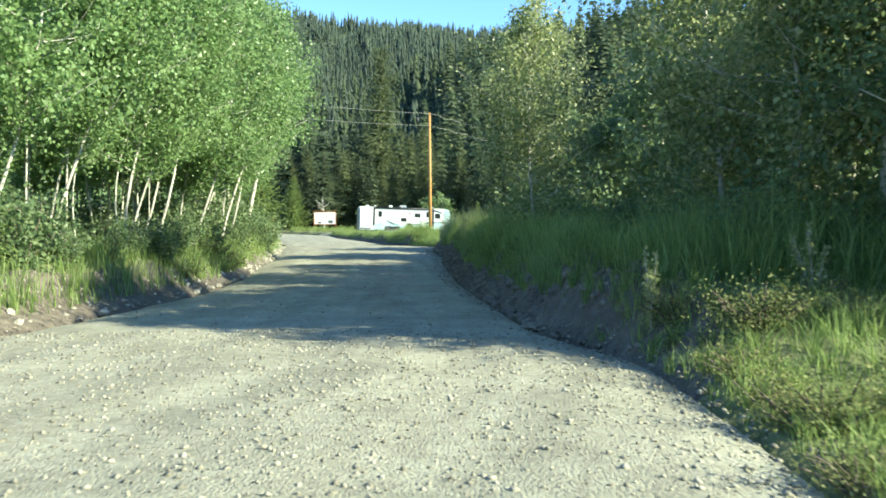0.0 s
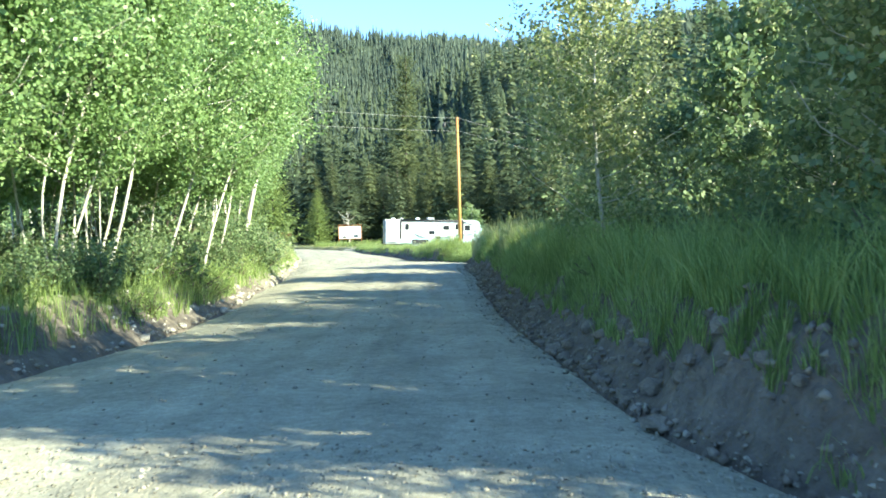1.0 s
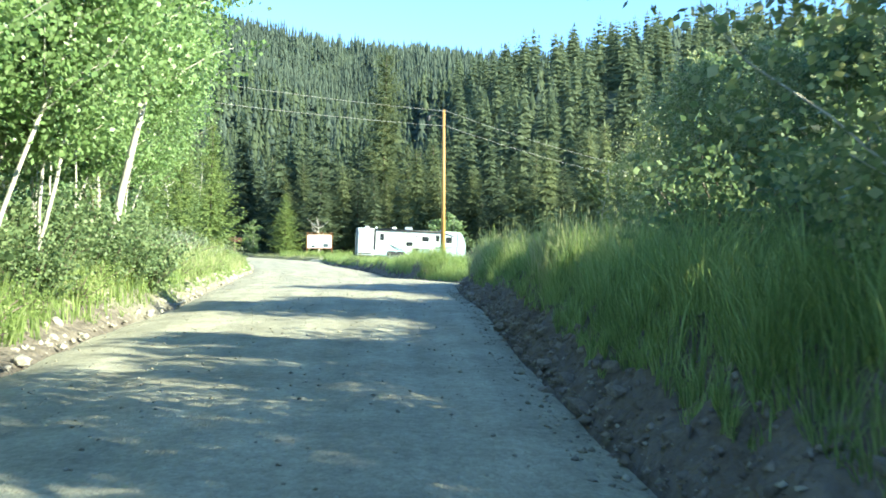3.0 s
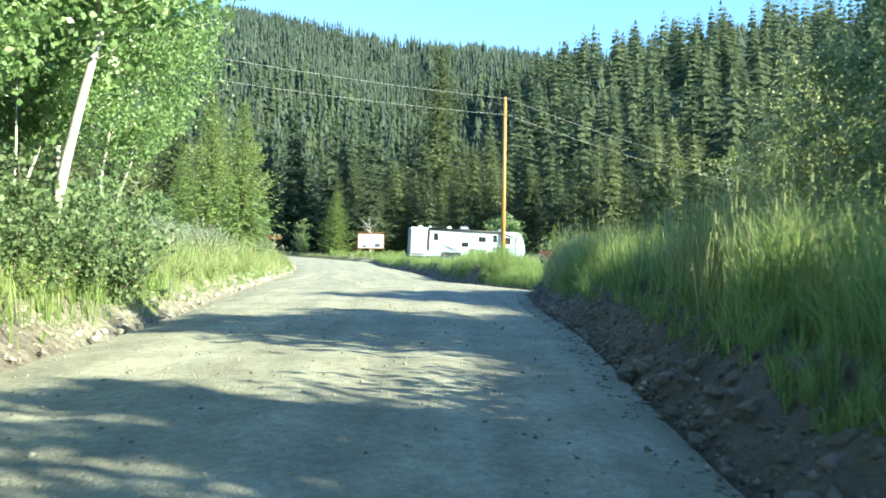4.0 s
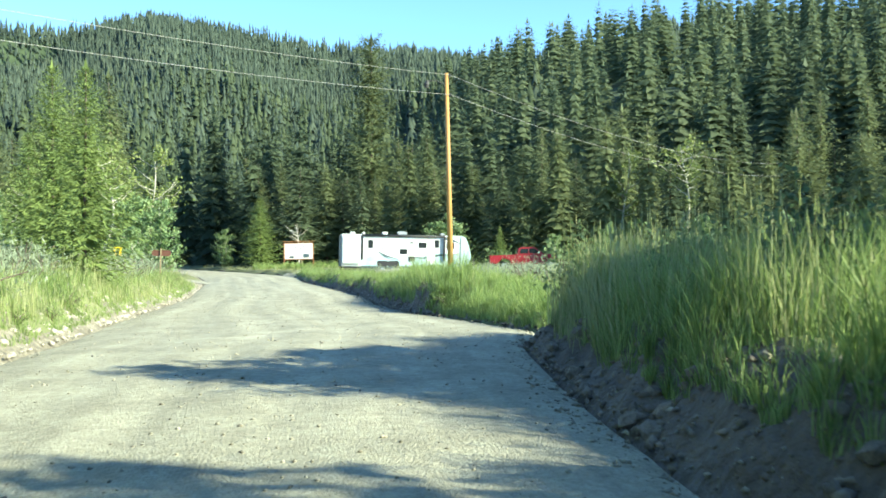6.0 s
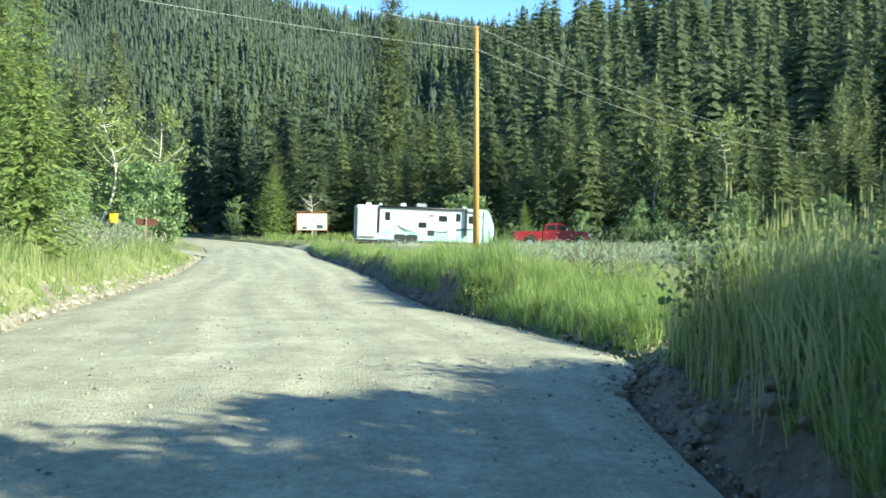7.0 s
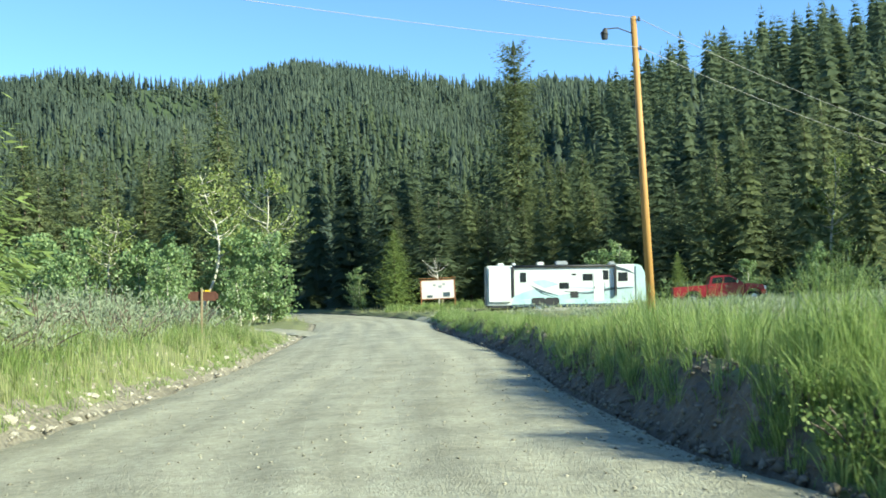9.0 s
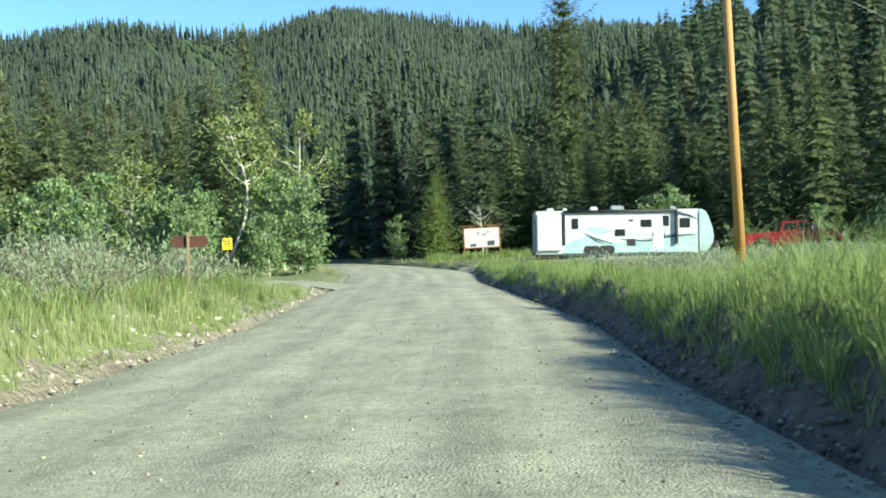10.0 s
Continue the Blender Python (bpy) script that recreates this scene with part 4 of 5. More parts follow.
def strip(rg, n, side, y0, y1, d0, d1, power=1.0, clump=0.0, seed=0):
    """Points beside the road: side -1 left, 1 right; d metres out from the edge."""
    y = rg.uniform(y0, y1, n)
    d = d0 + (d1 - d0) * rg.uniform(0, 1, n) ** power
    x = lerp(RIGHT, y) + d if side > 0 else lerp(LEFT, y) - d
    if clump:
        keep = waves(x, y, clump, seed) + waves(x, y, clump * 0.3, seed + 1) * 0.7 > rg.uniform(-1.2, 0.9, n)
        x, y, d = x[keep], y[keep], d[keep]
    return x, y, d


rg = np.random.RandomState(21)


def patch(x, y, lo, hi, s, seed):
    """Heights that swell and thin out in patches."""
    w = 0.5 + 0.5 * np.clip(waves(x, y, s, seed), -1, 1)
    return (lo + (hi - lo) * w) * rg.uniform(0.65, 1.2, len(x))


# tall grass on the bank beside the trees
x, y, d = strip(rg, 135000, 1, 4.5, 42.2, 0.42, 5.0, 1.4, 2.5, 30)
grass("bank_grass", x, y, patch(x, y, 0.58, 1.02, 3, 50) * (0.25 + 0.75 * sstep((d - 0.35) / 0.7)), M_GRASS, "tall green grass on the earth bank", 1, width=0.0045, lean=0.75)
x, y, d = strip(rg, 16000, 1, 22, 42.3, 0.8, 6, 1.0, 2.0, 31)
grass("seeding_bank_grass", x, y, patch(x, y, 0.6, 1.05, 2.5, 51), M_GRASS_DRY, "tall straw-tipped grass on the bank", 2, width=0.005, lean=0.28, seedheads=0.35)
# a tall lit clump half way along the bank, and one at its end
x, y = 3.4 + rg.normal(0, 0.42, 2600), 26.8 + rg.normal(0, 0.75, 2600)
k = x > lerp(RIGHT, y) + 0.6
x, y = x[k], y[k]
grass("tall_bank_grass", x, y, rg.uniform(0.4, 1.0, len(x)), M_GRASS_DRY, "tall pale green seeding clump on the bank", 12, width=0.005, lean=0.4, seedheads=0.3)
x, y = 2.7 + rg.normal(0, 0.7, 5200), 39.6 + rg.normal(0, 1.5, 5200)
k = (x > lerp(RIGHT, y) + 0.35) & (y < 42.4)
x, y = x[k], y[k]
grass("bank_end_grass", x, y, rg.uniform(0.45, 1.0, len(x)), M_GRASS_DRY, "tall pale seeding clump at the bank's end", 10, width=0.006, lean=0.45, seedheads=0.3)
# weeds by the near roadside
x, y, d = strip(rg, 30000, 1, -5, 5.5, 0.1, 5, 1.0, 1.2, 32)
grass("roadside_weeds", x, y, patch(x, y, 0.1, 0.42, 1.5, 52), M_GRASS, "low green weeds at the edge of the gravel", 3, width=0.005, lean=1.0)
# the wedge of meadow in front of the pole
x, y, d = strip(rg, 110000, 1, 50.2, 98, 0.3, 4.2, 1.2, 2.0, 33)
grass("meadow_grass", x, y, patch(x, y, 0.6, 0.98, 3, 53) * (1 - 0.48 * sstep((y - 57) / 8)) * (0.35 + 0.65 * sstep((d - 0.2) / 0.9)) * (1 - 0.7 * sstep((d - 1.2) / 1.3)), M_GRASS, "bright green meadow grass by the road", 4, width=0.0044, lean=0.8)
x, y, d = strip(rg, 16000, 1, 48, 98, 0.8, 5, 1.2, 4.0, 34)
grass("seeding_meadow_grass", x, y, patch(x, y, 0.35, 0.72, 4, 54) * (1 - 0.4 * sstep((y - 57) / 8)) * (1 - 0.6 * sstep((d - 1.2) / 1.3)), M_GRASS_DRY, "pale seeding meadow grass", 5, width=0.007, seedheads=0.3)
# the grass that grows out to the gravel past the bank's end
x, y, d = strip(rg, 32000, 1, 43.4, 50.6, 0.08, 3.4, 1.1, 1.5, 38)
grass("gravel_edge_grass", x, y, patch(x, y, 0.42, 0.75, 2, 59) * (0.45 + 0.55 * sstep(d / 0.6)) * (1 - 0.5 * sstep((d - 1.5) / 1.3)), M_GRASS, "bright green grass growing out to the gravel", 13, width=0.0042, lean=0.8, seedheads=0.06)
# left verge
x, y, d = strip(rg, 30000, -1, 5, 34, 0.35, 5, 1.2, 2.2, 35)
grass("verge_grass", x, y, patch(x, y, 0.22, 0.62, 3, 55), M_GRASS, "green verge grass below the aspens", 6, width=0.0075, lean=0.6)
x, y, d = strip(rg, 95000, -1, 25, 80, 0.22, 8, 1.4, 3.0, 36)
grass("verge_meadow_grass", x, y, patch(x, y, 0.25, 0.68, 3.5, 56) * (0.3 + 0.7 * sstep((d - 0.2) / 0.8)) * (1 - 0.6 * sstep((y - 70) / 8)) * (1 - 0.5 * sstep((d - 2.2) / 2.5)), M_GRASS, "lush green meadow grass beside the road", 7, width=0.0052, lean=0.9)
x, y, d = strip(rg, 44000, -1, 25, 80, 0.5, 16, 1.6, 4.0, 37)
grass("seeding_verge_grass", x, y, patch(x, y, 0.25, 0.66, 4, 57) * (1 - 0.6 * sstep((y - 70) / 8)), M_GRASS_DRY, "pale seeding grass in the verge", 8, width=0.006, seedheads=0.3)
# wider field
n = 30000
x, y = rg.uniform(-70, 60, n), rg.uniform(60, 150, n)
out = np.maximum(lerp(LEFT, y) - x, x - lerp(RIGHT, y))
k = ((out > np.where(x > lerp(RIGHT, y), 9, 6)) | ((out > 0.5) & (y > 104))) & ~((y > 97) & (y < 112) & (x > -14) & (x < 14) & (np.abs(y - 100 - 0.3 * (x + 13)) < 3)) & ~((x < -15) & (np.abs(y - 87 + 0.08 * (x + 22)) < 3.6))
x, y = x[k], y[k]
grass("field_grass", x, y, patch(x, y, 0.2, 0.6, 6, 58), M_GRASS_DRY, "open field of mixed dry grass", 9, width=0.02, lean=0.8)

x, y = rg.uniform(-22, -13.5, 1800), rg.uniform(124.8, 126.8, 1800)
grass("board_grass", x, y, rg.uniform(0.5, 1.0, 1800), M_GRASS, "tall grass in front of the notice board", 11, width=0.02, lean=0.6)

sage = Stand([make_shrub("sagebrush", 120 + i, 0.68, 0.6, 430, M_SAGE, "silvery grey-green sagebrush growing in the meadow", "sagebrush in the meadow", leaf=0.042, aspect=0.22, upright=1.4, stems=10) for i in range(3)])
for i in range(100):
    y = rng.uniform(36, 76)
    x = lerp(LEFT, y) - 1.6 - rng.uniform(0, 1) ** 1.2 * 11
    far_off = sstep((lerp(LEFT, y) - x - 3) / 3)
    sage.put(i, x, y, rng.uniform(0.7, 1.0) * (1 + 0.5 * far_off), rng.uniform(0, 6.28))
for i in range(85):
    y = rng.uniform(52, 75)
    x = lerp(LEFT, y) - 1.8 - rng.uniform(0, 1) ** 1.3 * 10
    sage.put(i, x, y, rng.uniform(1.0, 1.4), rng.uniform(0, 6.28))
for i in range(50):
    y = rng.uniform(33, 58)
    sage.put(i, lerp(LEFT, y) - 1.3 - rng.uniform(0, 1) * 4, y, rng.uniform(0.8, 1.25), rng.uniform(0, 6.28))
for i in range(85):
    y = rng.uniform(47, 68)
    x = lerp(RIGHT, y) + 2.6 + rng.uniform(0, 1) ** 1.15 * 11
    sage.put(i, x, y, rng.uniform(0.65, 0.95) * (0.7 if x < 4 and y > 54 else 1), rng.uniform(0, 6.28))


def far_sage(count):
    """The bushes that stand too far off to tell apart, in one mesh."""
    rg_ = np.random.RandomState(77)
    C = rg_.normal(0, 1, (210, 3)) * [0.3, 0.3, 0.17] + [0, 0, 0.3]
    C[:, 2] = np.abs(C[:, 2])
    model = leaves(rg_, C, 0.07, 0.22, 0.0, 1.4)[0]
    V = []
    for i in range(count):
        y = rng.uniform(56, 105)
        x = lerp(RIGHT, y) + 2.8 + rng.uniform(0, 1) ** 1.1 * 34
        if x < 1 and y > 84:
            continue
        a, k = rng.uniform(0, 6.28), rng.uniform(0.65, 1.0) * (0.7 if x < 4 and y < 78 else 1)
        V.append(np.stack([(model[:, 0] * math.cos(a) - model[:, 1] * math.sin(a)) * k + x, (model[:, 0] * math.sin(a) + model[:, 1] * math.cos(a)) * k + y, model[:, 2] * k + float(ground_z(x, y)) - 0.04], 1))
    V = np.vstack(V)
    tagged(new("sage_field", np_mesh("sage_field", V, np.arange(len(V)).reshape(-1, 4), M_SAGE)), "open field of silvery sagebrush before the forest", "sagebrush", kind="stuff")


far_sage(600)


# ---------------------------------------------------------------- stones
def stones(name, x, y, z, size, material, label, seed, flat=0.65):
    rg = np.random.RandomState(seed)
    n = len(x)
    base = np.array([(1, 0, 0), (0, 1, 0), (-1, 0, 0), (0, -1, 0), (0, 0, 1), (0, 0, -1)], float)
    tri = np.array([(0, 1, 4), (1, 2, 4), (2, 3, 4), (3, 0, 4), (1, 0, 5), (2, 1, 5), (3, 2, 5), (0, 3, 5)])
    P = base[None] * rg.uniform(0.65, 1.3, (n, 6, 3)) + rg.normal(0, 0.22, (n, 6, 3))
    P[..., 2] *= flat
    a = rg.uniform(0, 6.28, n)
    c, s = np.cos(a)[:, None], np.sin(a)[:, None]
    P = np.stack([P[..., 0] * c - P[..., 1] * s, P[..., 0] * s + P[..., 1] * c, P[..., 2]], -1) * size[:, None, None]
    P += np.stack([x, y, z], -1)[:, None]
    F = (np.arange(n)[:, None, None] * 6 + tri[None]).reshape(-1, 3)
    tagged(new(name, np_mesh(name, P.reshape(-1, 3), F, material)), label, "stones", kind="stuff")


n = 23000
y = -8 + 75 * rg.uniform(0, 1, n) ** 1.0
s = rg.uniform(0.01, 0.99, n)
keep = (np.abs(np.cos((s - 0.02) * 2 * math.pi * 2.5)) > rg.uniform(0, 1, n)) | (rg.rand(n) < 0.45)
y, s = y[keep], s[keep]
x = lerp(LEFT, y) + s * (lerp(RIGHT, y) - lerp(LEFT, y))
size = 0.005 + 0.02 * rg.uniform(0, 1, len(x)) ** 8
x2, y2 = rg.uniform(-3, 5, 17000), rg.uniform(-4.5, 6.5, 17000)
k = (x2 < lerp(RIGHT, y2) + 0.1) & (x2 > lerp(LEFT, y2))
x, y = np.concatenate([x, x2[k]]), np.concatenate([y, y2[k]])
size = np.concatenate([size, 0.006 + 0.02 * rg.uniform(0, 1, k.sum()) ** 4])
stones("road_gravel", x, y, road_z(x, y) + size * 0.25, size, M_STONE, "loose pale gravel lying on the road", 1)
x, y, d = strip(rg, 9000, 1, 4, 92, -0.12, 0.9)
size = 0.008 + 0.05 * rg.uniform(0, 1, len(x)) ** 4
stones("bank_clods", x, y, ground_z(x, y) - size * 0.1, size, M_CLOD, "earth clods and stones on the cut bank", 2, 0.75)
x, y, d = strip(rg, 6500, -1, 6, 84, -0.1, 1.0, 1.2, 2.0, 61)
size = 0.01 + 0.06 * rg.uniform(0, 1, len(x)) ** 4
stones("edge_rocks", x, y, ground_z(x, y) + size * 0.1, size, M_ROCK, "pale broken rocks along the road edge", 3, 0.7)

x, y, d = strip(rg, 4200, 1, 5, 60, -0.05, 0.75, 1.0, 1.2, 62)
size = 0.018 + 0.05 * rg.uniform(0, 1, len(x)) ** 2.5
stones("bank_lumps", x, y, ground_z(x, y) - size * 0.15, size, M_CLOD, "large broken earth lumps on the cut bank", 5, 0.8)


def single_stones(name, count, side, y0, y1, d0, d1, smin, smax, material, seed):
    """Larger stones as pieces of the ground, alike ones sharing a mesh."""
    rg_ = np.random.RandomState(seed)
    models = []
    for k in range(6):
        bm = bmesh.new()
        bmesh.ops.create_icosphere(bm, subdivisions=1, radius=1.0)
        for v in bm.verts:
            v.co *= rg_.uniform(0.72, 1.15)
            v.co.z *= 0.72
        me = bpy.data.meshes.new(name)
        bm.to_mesh(me)
        bm.free()
        me.materials.append(material)
        models.append(me)
    xs, ys_, _ = strip(rg_, count, side, y0, y1, d0, d1)
    for k, (px, py) in enumerate(zip(xs, ys_)):
        size_ = smin + (smax - smin) * rg_.rand() ** 2
        ob = hang(name, models[k % 6], land)
        ob.matrix_basis = Matrix.LocRotScale((px, py, float(max(ground_z(px, py), road_z(px, py) - 0.03)) + size_ * 0.15), Euler(rg_.uniform(-0.4, 0.4, 2).tolist() + [rg_.uniform(0, 6.28)]), (size_, size_ * rg_.uniform(0.7, 1.1), size_ * rg_.uniform(0.7, 1.0)))


single_stones("earth_lump", 170, 1, 6, 42, -0.05, 0.6, 0.05, 0.14, M_CLOD, 31)
single_stones("rock", 110, -1, 7, 66, -0.05, 0.5, 0.04, 0.12, M_ROCK, 32)
x, y, d = strip(rg, 8000, 1, -4, 75, -0.35, 0.3, 1.0, 1.6, 63)
size = 0.008 + 0.03 * rg.uniform(0, 1, len(x)) ** 4
stones("spilled_gravel", x, y, np.maximum(ground_z(x, y), road_z(x, y)) + size * 0.2, size, M_STONE, "loose gravel spilled along the foot of the bank", 6)

# ---------------------------------------------------------------- power line
def smooth_cyl(bm, p, q, r0, r1, n=14):
    p, q = Vector(p), Vector(q)
    m = Matrix.Translation((p + q) / 2) @ (q - p).to_track_quat("Z", "Y").to_matrix().to_4x4()
    bmesh.ops.create_cone(bm, cap_ends=True, segments=n, radius1=r0, radius2=r1, depth=(q - p).length, matrix=m)


def box(bm, cx, cy, cz, sx_, sy_, sz_, bevel=0.0, m=None):
    mm = Matrix.Translation((cx, cy, cz)) @ Matrix.Diagonal((sx_, sy_, sz_, 1))
    r = bmesh.ops.create_cube(bm, size=1, matrix=(m @ mm) if m else mm)
    if bevel:
        es = list({e for v in r["verts"] for e in v.link_edges})
        bmesh.ops.bevel(bm, geom=es, offset=bevel, segments=2, affect="EDGES")


POLE = (-0.61, 75.8, 0.45)
pole = thing("utility_pole", "tall honey-brown wooden utility pole in the meadow", "utility pole")
pole.location = POLE
bm = bmesh.new()
smooth_cyl(bm, (0, 0, -0.4), (0, 0, 10.35), 0.15, 0.1, 18)
part("shaft", bm, M_POLE, pole, soft=True)
bm = bmesh.new()
smooth_cyl(bm, (0, 0, 9.75), (-0.55, -0.25, 9.95), 0.02, 0.02, 8)
smooth_cyl(bm, (-0.55, -0.25, 9.95), (-0.95, -0.43, 9.9), 0.02, 0.02, 8)
part("lamp_arm", bm, M_DARKMETAL, pole, "thin dark steel arm")
bm = bmesh.new()
smooth_cyl(bm, (-0.95, -0.43, 9.92), (-1.0, -0.45, 9.72), 0.06, 0.14, 12)
smooth_cyl(bm, (-1.0, -0.45, 9.72), (-1.0, -0.45, 9.55), 0.12, 0.1, 12)
part("lamp_head", bm, M_DARKMETAL, pole, "small grey area lamp")
for zz in (10.2, 9.2):
    bm = bmesh.new()
    smooth_cyl(bm, (0, 0.02, zz), (0.18, -0.06, zz + 0.03), 0.02, 0.02, 8)
    smooth_cyl(bm, (0.18, -0.06, zz - 0.03), (0.18, -0.06, zz + 0.12), 0.05, 0.035, 10)
    part("insulator", bm, M_DARKMETAL, pole)


def wire(a, b, sag):
    t = np.linspace(0, 1, 24)
    p = np.array(a)[None] * (1 - t[:, None]) + np.array(b)[None] * t[:, None]
    p[:, 2] -= sag * 4 * t * (1 - t)
    v, f = tube(p, np.full(24, 0.0095), 5)
    tagged(new("power_line", np_mesh("power_line", v, f, M_WIRE)), "thin sagging overhead power line", "cable", "power lines on the pole")


wire((-0.43, 75.74, 10.7), (-36.5, 39.5, 12.2), 0.9)
wire((-0.43, 75.74, 9.7), (-36.5, 39.5, 11.0), 0.9)
wire((-0.43, 75.74, 10.7), (32, 126, 10.4), 1.2)
wire((-0.43, 75.74, 9.7), (32, 126, 9.2), 1.2)

# ---------------------------------------------------------------- travel trailer
M_WHITE = mat("white_fibreglass", [(0.52, 0.55, 0.55), (0.62, 0.64, 0.63)], scale=1.5, rough=0.3, coat=0.25)
M_CAP = mat("pale_teal_front_cap", [(0.24, 0.35, 0.36), (0.42, 0.53, 0.54)], scale=1.2, rough=0.3, coat=0.3)
M_TEAL = mat("teal_graphic", [(0.2, 0.38, 0.4), (0.38, 0.54, 0.55), (0.58, 0.64, 0.64)], scale=1.1, rough=0.35)
M_GREYTRIM = mat("grey_trim", [(0.2, 0.22, 0.23), (0.3, 0.32, 0.33)], scale=3, rough=0.5)
M_DARKGRAPHIC = mat("dark_graphic", [(0.04, 0.06, 0.075), (0.07, 0.1, 0.115)], scale=2, rough=0.4)
M_TINT = mat("tinted_glass", [(0.012, 0.015, 0.018), (0.025, 0.03, 0.034)], scale=2, rough=0.08, spec=0.6)
M_BLACK = mat("black_plastic", [(0.018, 0.018, 0.02), (0.035, 0.035, 0.037)], scale=6, rough=0.55)
M_TYRE = mat("tyre_rubber", [(0.015, 0.015, 0.015), (0.035, 0.034, 0.032)], scale=8, rough=0.85)
M_RIM = mat("wheel_metal", [(0.4, 0.41, 0.42), (0.6, 0.6, 0.6)], scale=4, rough=0.35, metal=0.9)
M_RED = mat("red_car_paint", [(0.2, 0.01, 0.018), (0.3, 0.018, 0.028)], scale=1.2, rough=0.3, coat=0.6)
M_CHROME = mat("chrome", [(0.6, 0.6, 0.6), (0.75, 0.75, 0.75)], scale=3, rough=0.15, metal=1.0)
M_LAMPGLASS = mat("clear_lamp_glass", [(0.6, 0.6, 0.58), (0.75, 0.74, 0.7)], scale=6, rough=0.15)
M_BOARDWHITE = mat("white_notice_panel", [(0.5, 0.48, 0.46), (0.62, 0.6, 0.58)], scale=2, rough=0.6)
M_STAINWOOD = mat("red_stained_timber", [(0.2, 0.08, 0.035), (0.34, 0.15, 0.065)], scale=4, rough=0.75, stretch=(3, 3, 0.5), bump=0.004, bump_scale=20)
M_BROWN = mat("brown_sign_paint", [(0.075, 0.03, 0.02), (0.12, 0.05, 0.032)], scale=5, rough=0.7)
M_YELLOW = mat("yellow_sign_sheeting", [(0.75, 0.5, 0.01), (0.85, 0.6, 0.02)], scale=4, rough=0.5)
M_POST = mat("weathered_post", [(0.2, 0.15, 0.09), (0.34, 0.27, 0.17)], scale=6, rough=0.85, stretch=(3, 3, 0.4))


def prism(profile, y0, y1, bevel=0.0, segs=3):
    """A side profile of (x, z) drawn out from y0 to y1, edges rounded."""
    bm = bmesh.new()
    vs = [bm.verts.new((px, y0, pz)) for px, pz in profile]
    f = bm.faces.new(vs)
    r = bmesh.ops.extrude_face_region(bm, geom=[f])
    bmesh.ops.translate(bm, vec=(0, y1 - y0, 0), verts=[v for v in r["geom"] if isinstance(v, bmesh.types.BMVert)])
    if bevel:
        rim = [e for e in bm.edges if all(abs(v.co.y - y0) < 1e-6 for v in e.verts) or all(abs(v.co.y - y1) < 1e-6 for v in e.verts)]
        bmesh.ops.bevel(bm, geom=rim, offset=bevel, segments=segs, affect="EDGES")
    return bm


def wheel(parent, x, y, z, r, w):
    """An upright wheel: rounded tyre with a metal rim and hub."""
    bm = bmesh.new()
    prof = [(r * 0.62, -w / 2), (r * 0.93, -w / 2), (r, -w * 0.3), (r, w * 0.3), (r * 0.93, w / 2), (r * 0.62, w / 2)]
    n = 22
    ring = [[bm.verts.new((x + q * math.cos(a), y + p, z + q * math.sin(a))) for q, p in prof] for a in (6.28318 * k / n for k in range(n))]
    for k in range(n):
        for m_ in range(len(prof)):
            a, b_ = ring[k], ring[(k + 1) % n]
            m2 = (m_ + 1) % len(prof)
            bm.faces.new((a[m_], b_[m_], b_[m2], a[m2]))
    tyre = part("tyre", bm, M_TYRE, parent, "black rubber tyre", soft=True)
    bm = bmesh.new()
    smooth_cyl(bm, (x, y - w * 0.36, z), (x, y + w * 0.36, z), r * 0.64, r * 0.64, 20)
    smooth_cyl(bm, (x, y - w * 0.5, z), (x, y + w * 0.5, z), r * 0.2, r * 0.2, 10)
    part("rim", bm, M_RIM, tyre, "silver metal rim")


def pane(parent, x, z, w, h, name="window"):
    """A framed dark pane on the near side wall."""
    bm = bmesh.new()
    box(bm, x, -0.012, z, w, 0.03, h, 0.01)
    win = part(name, bm, M_BLACK, parent, "dark framed window")
    bm = bmesh.new()
    box(bm, x, -0.03, z, w - 0.07, 0.01, h - 0.07, 0.003)
    part("pane", bm, M_TINT, win, "tinted glass")


def ribbon(parent, pts, widths, y, material, name, label):
    """A flat curved stripe on the side wall."""
    pts = np.array(pts, float)
    k = np.linspace(0, 1, len(pts))
    t = np.linspace(0, 1, 24)
    cx_, cz_ = (np.interp(t, k, pts[:, q]) for q in (0, 1))
    for _ in range(3):
        cz_[1:-1] = (cz_[:-2] + 2 * cz_[1:-1] + cz_[2:]) / 4
    w = np.interp(t, np.linspace(0, 1, len(widths)), widths) / 2
    bm = bmesh.new()
    up = [bm.verts.new((a, y, b_ + c_)) for a, b_, c_ in zip(cx_, cz_, w)]
    dn = [bm.verts.new((a, y, b_ - c_)) for a, b_, c_ in zip(cx_, cz_, w)]
    for q in range(23):
        bm.faces.new((dn[q], dn[q + 1], up[q + 1], up[q]))
    r = bmesh.ops.extrude_face_region(bm, geom=list(bm.faces))
    bmesh.ops.translate(bm, vec=(0, -0.004, 0), verts=[v for v in r["geom"] if isinstance(v, bmesh.types.BMVert)])
    part(name, bm, material, parent, label)


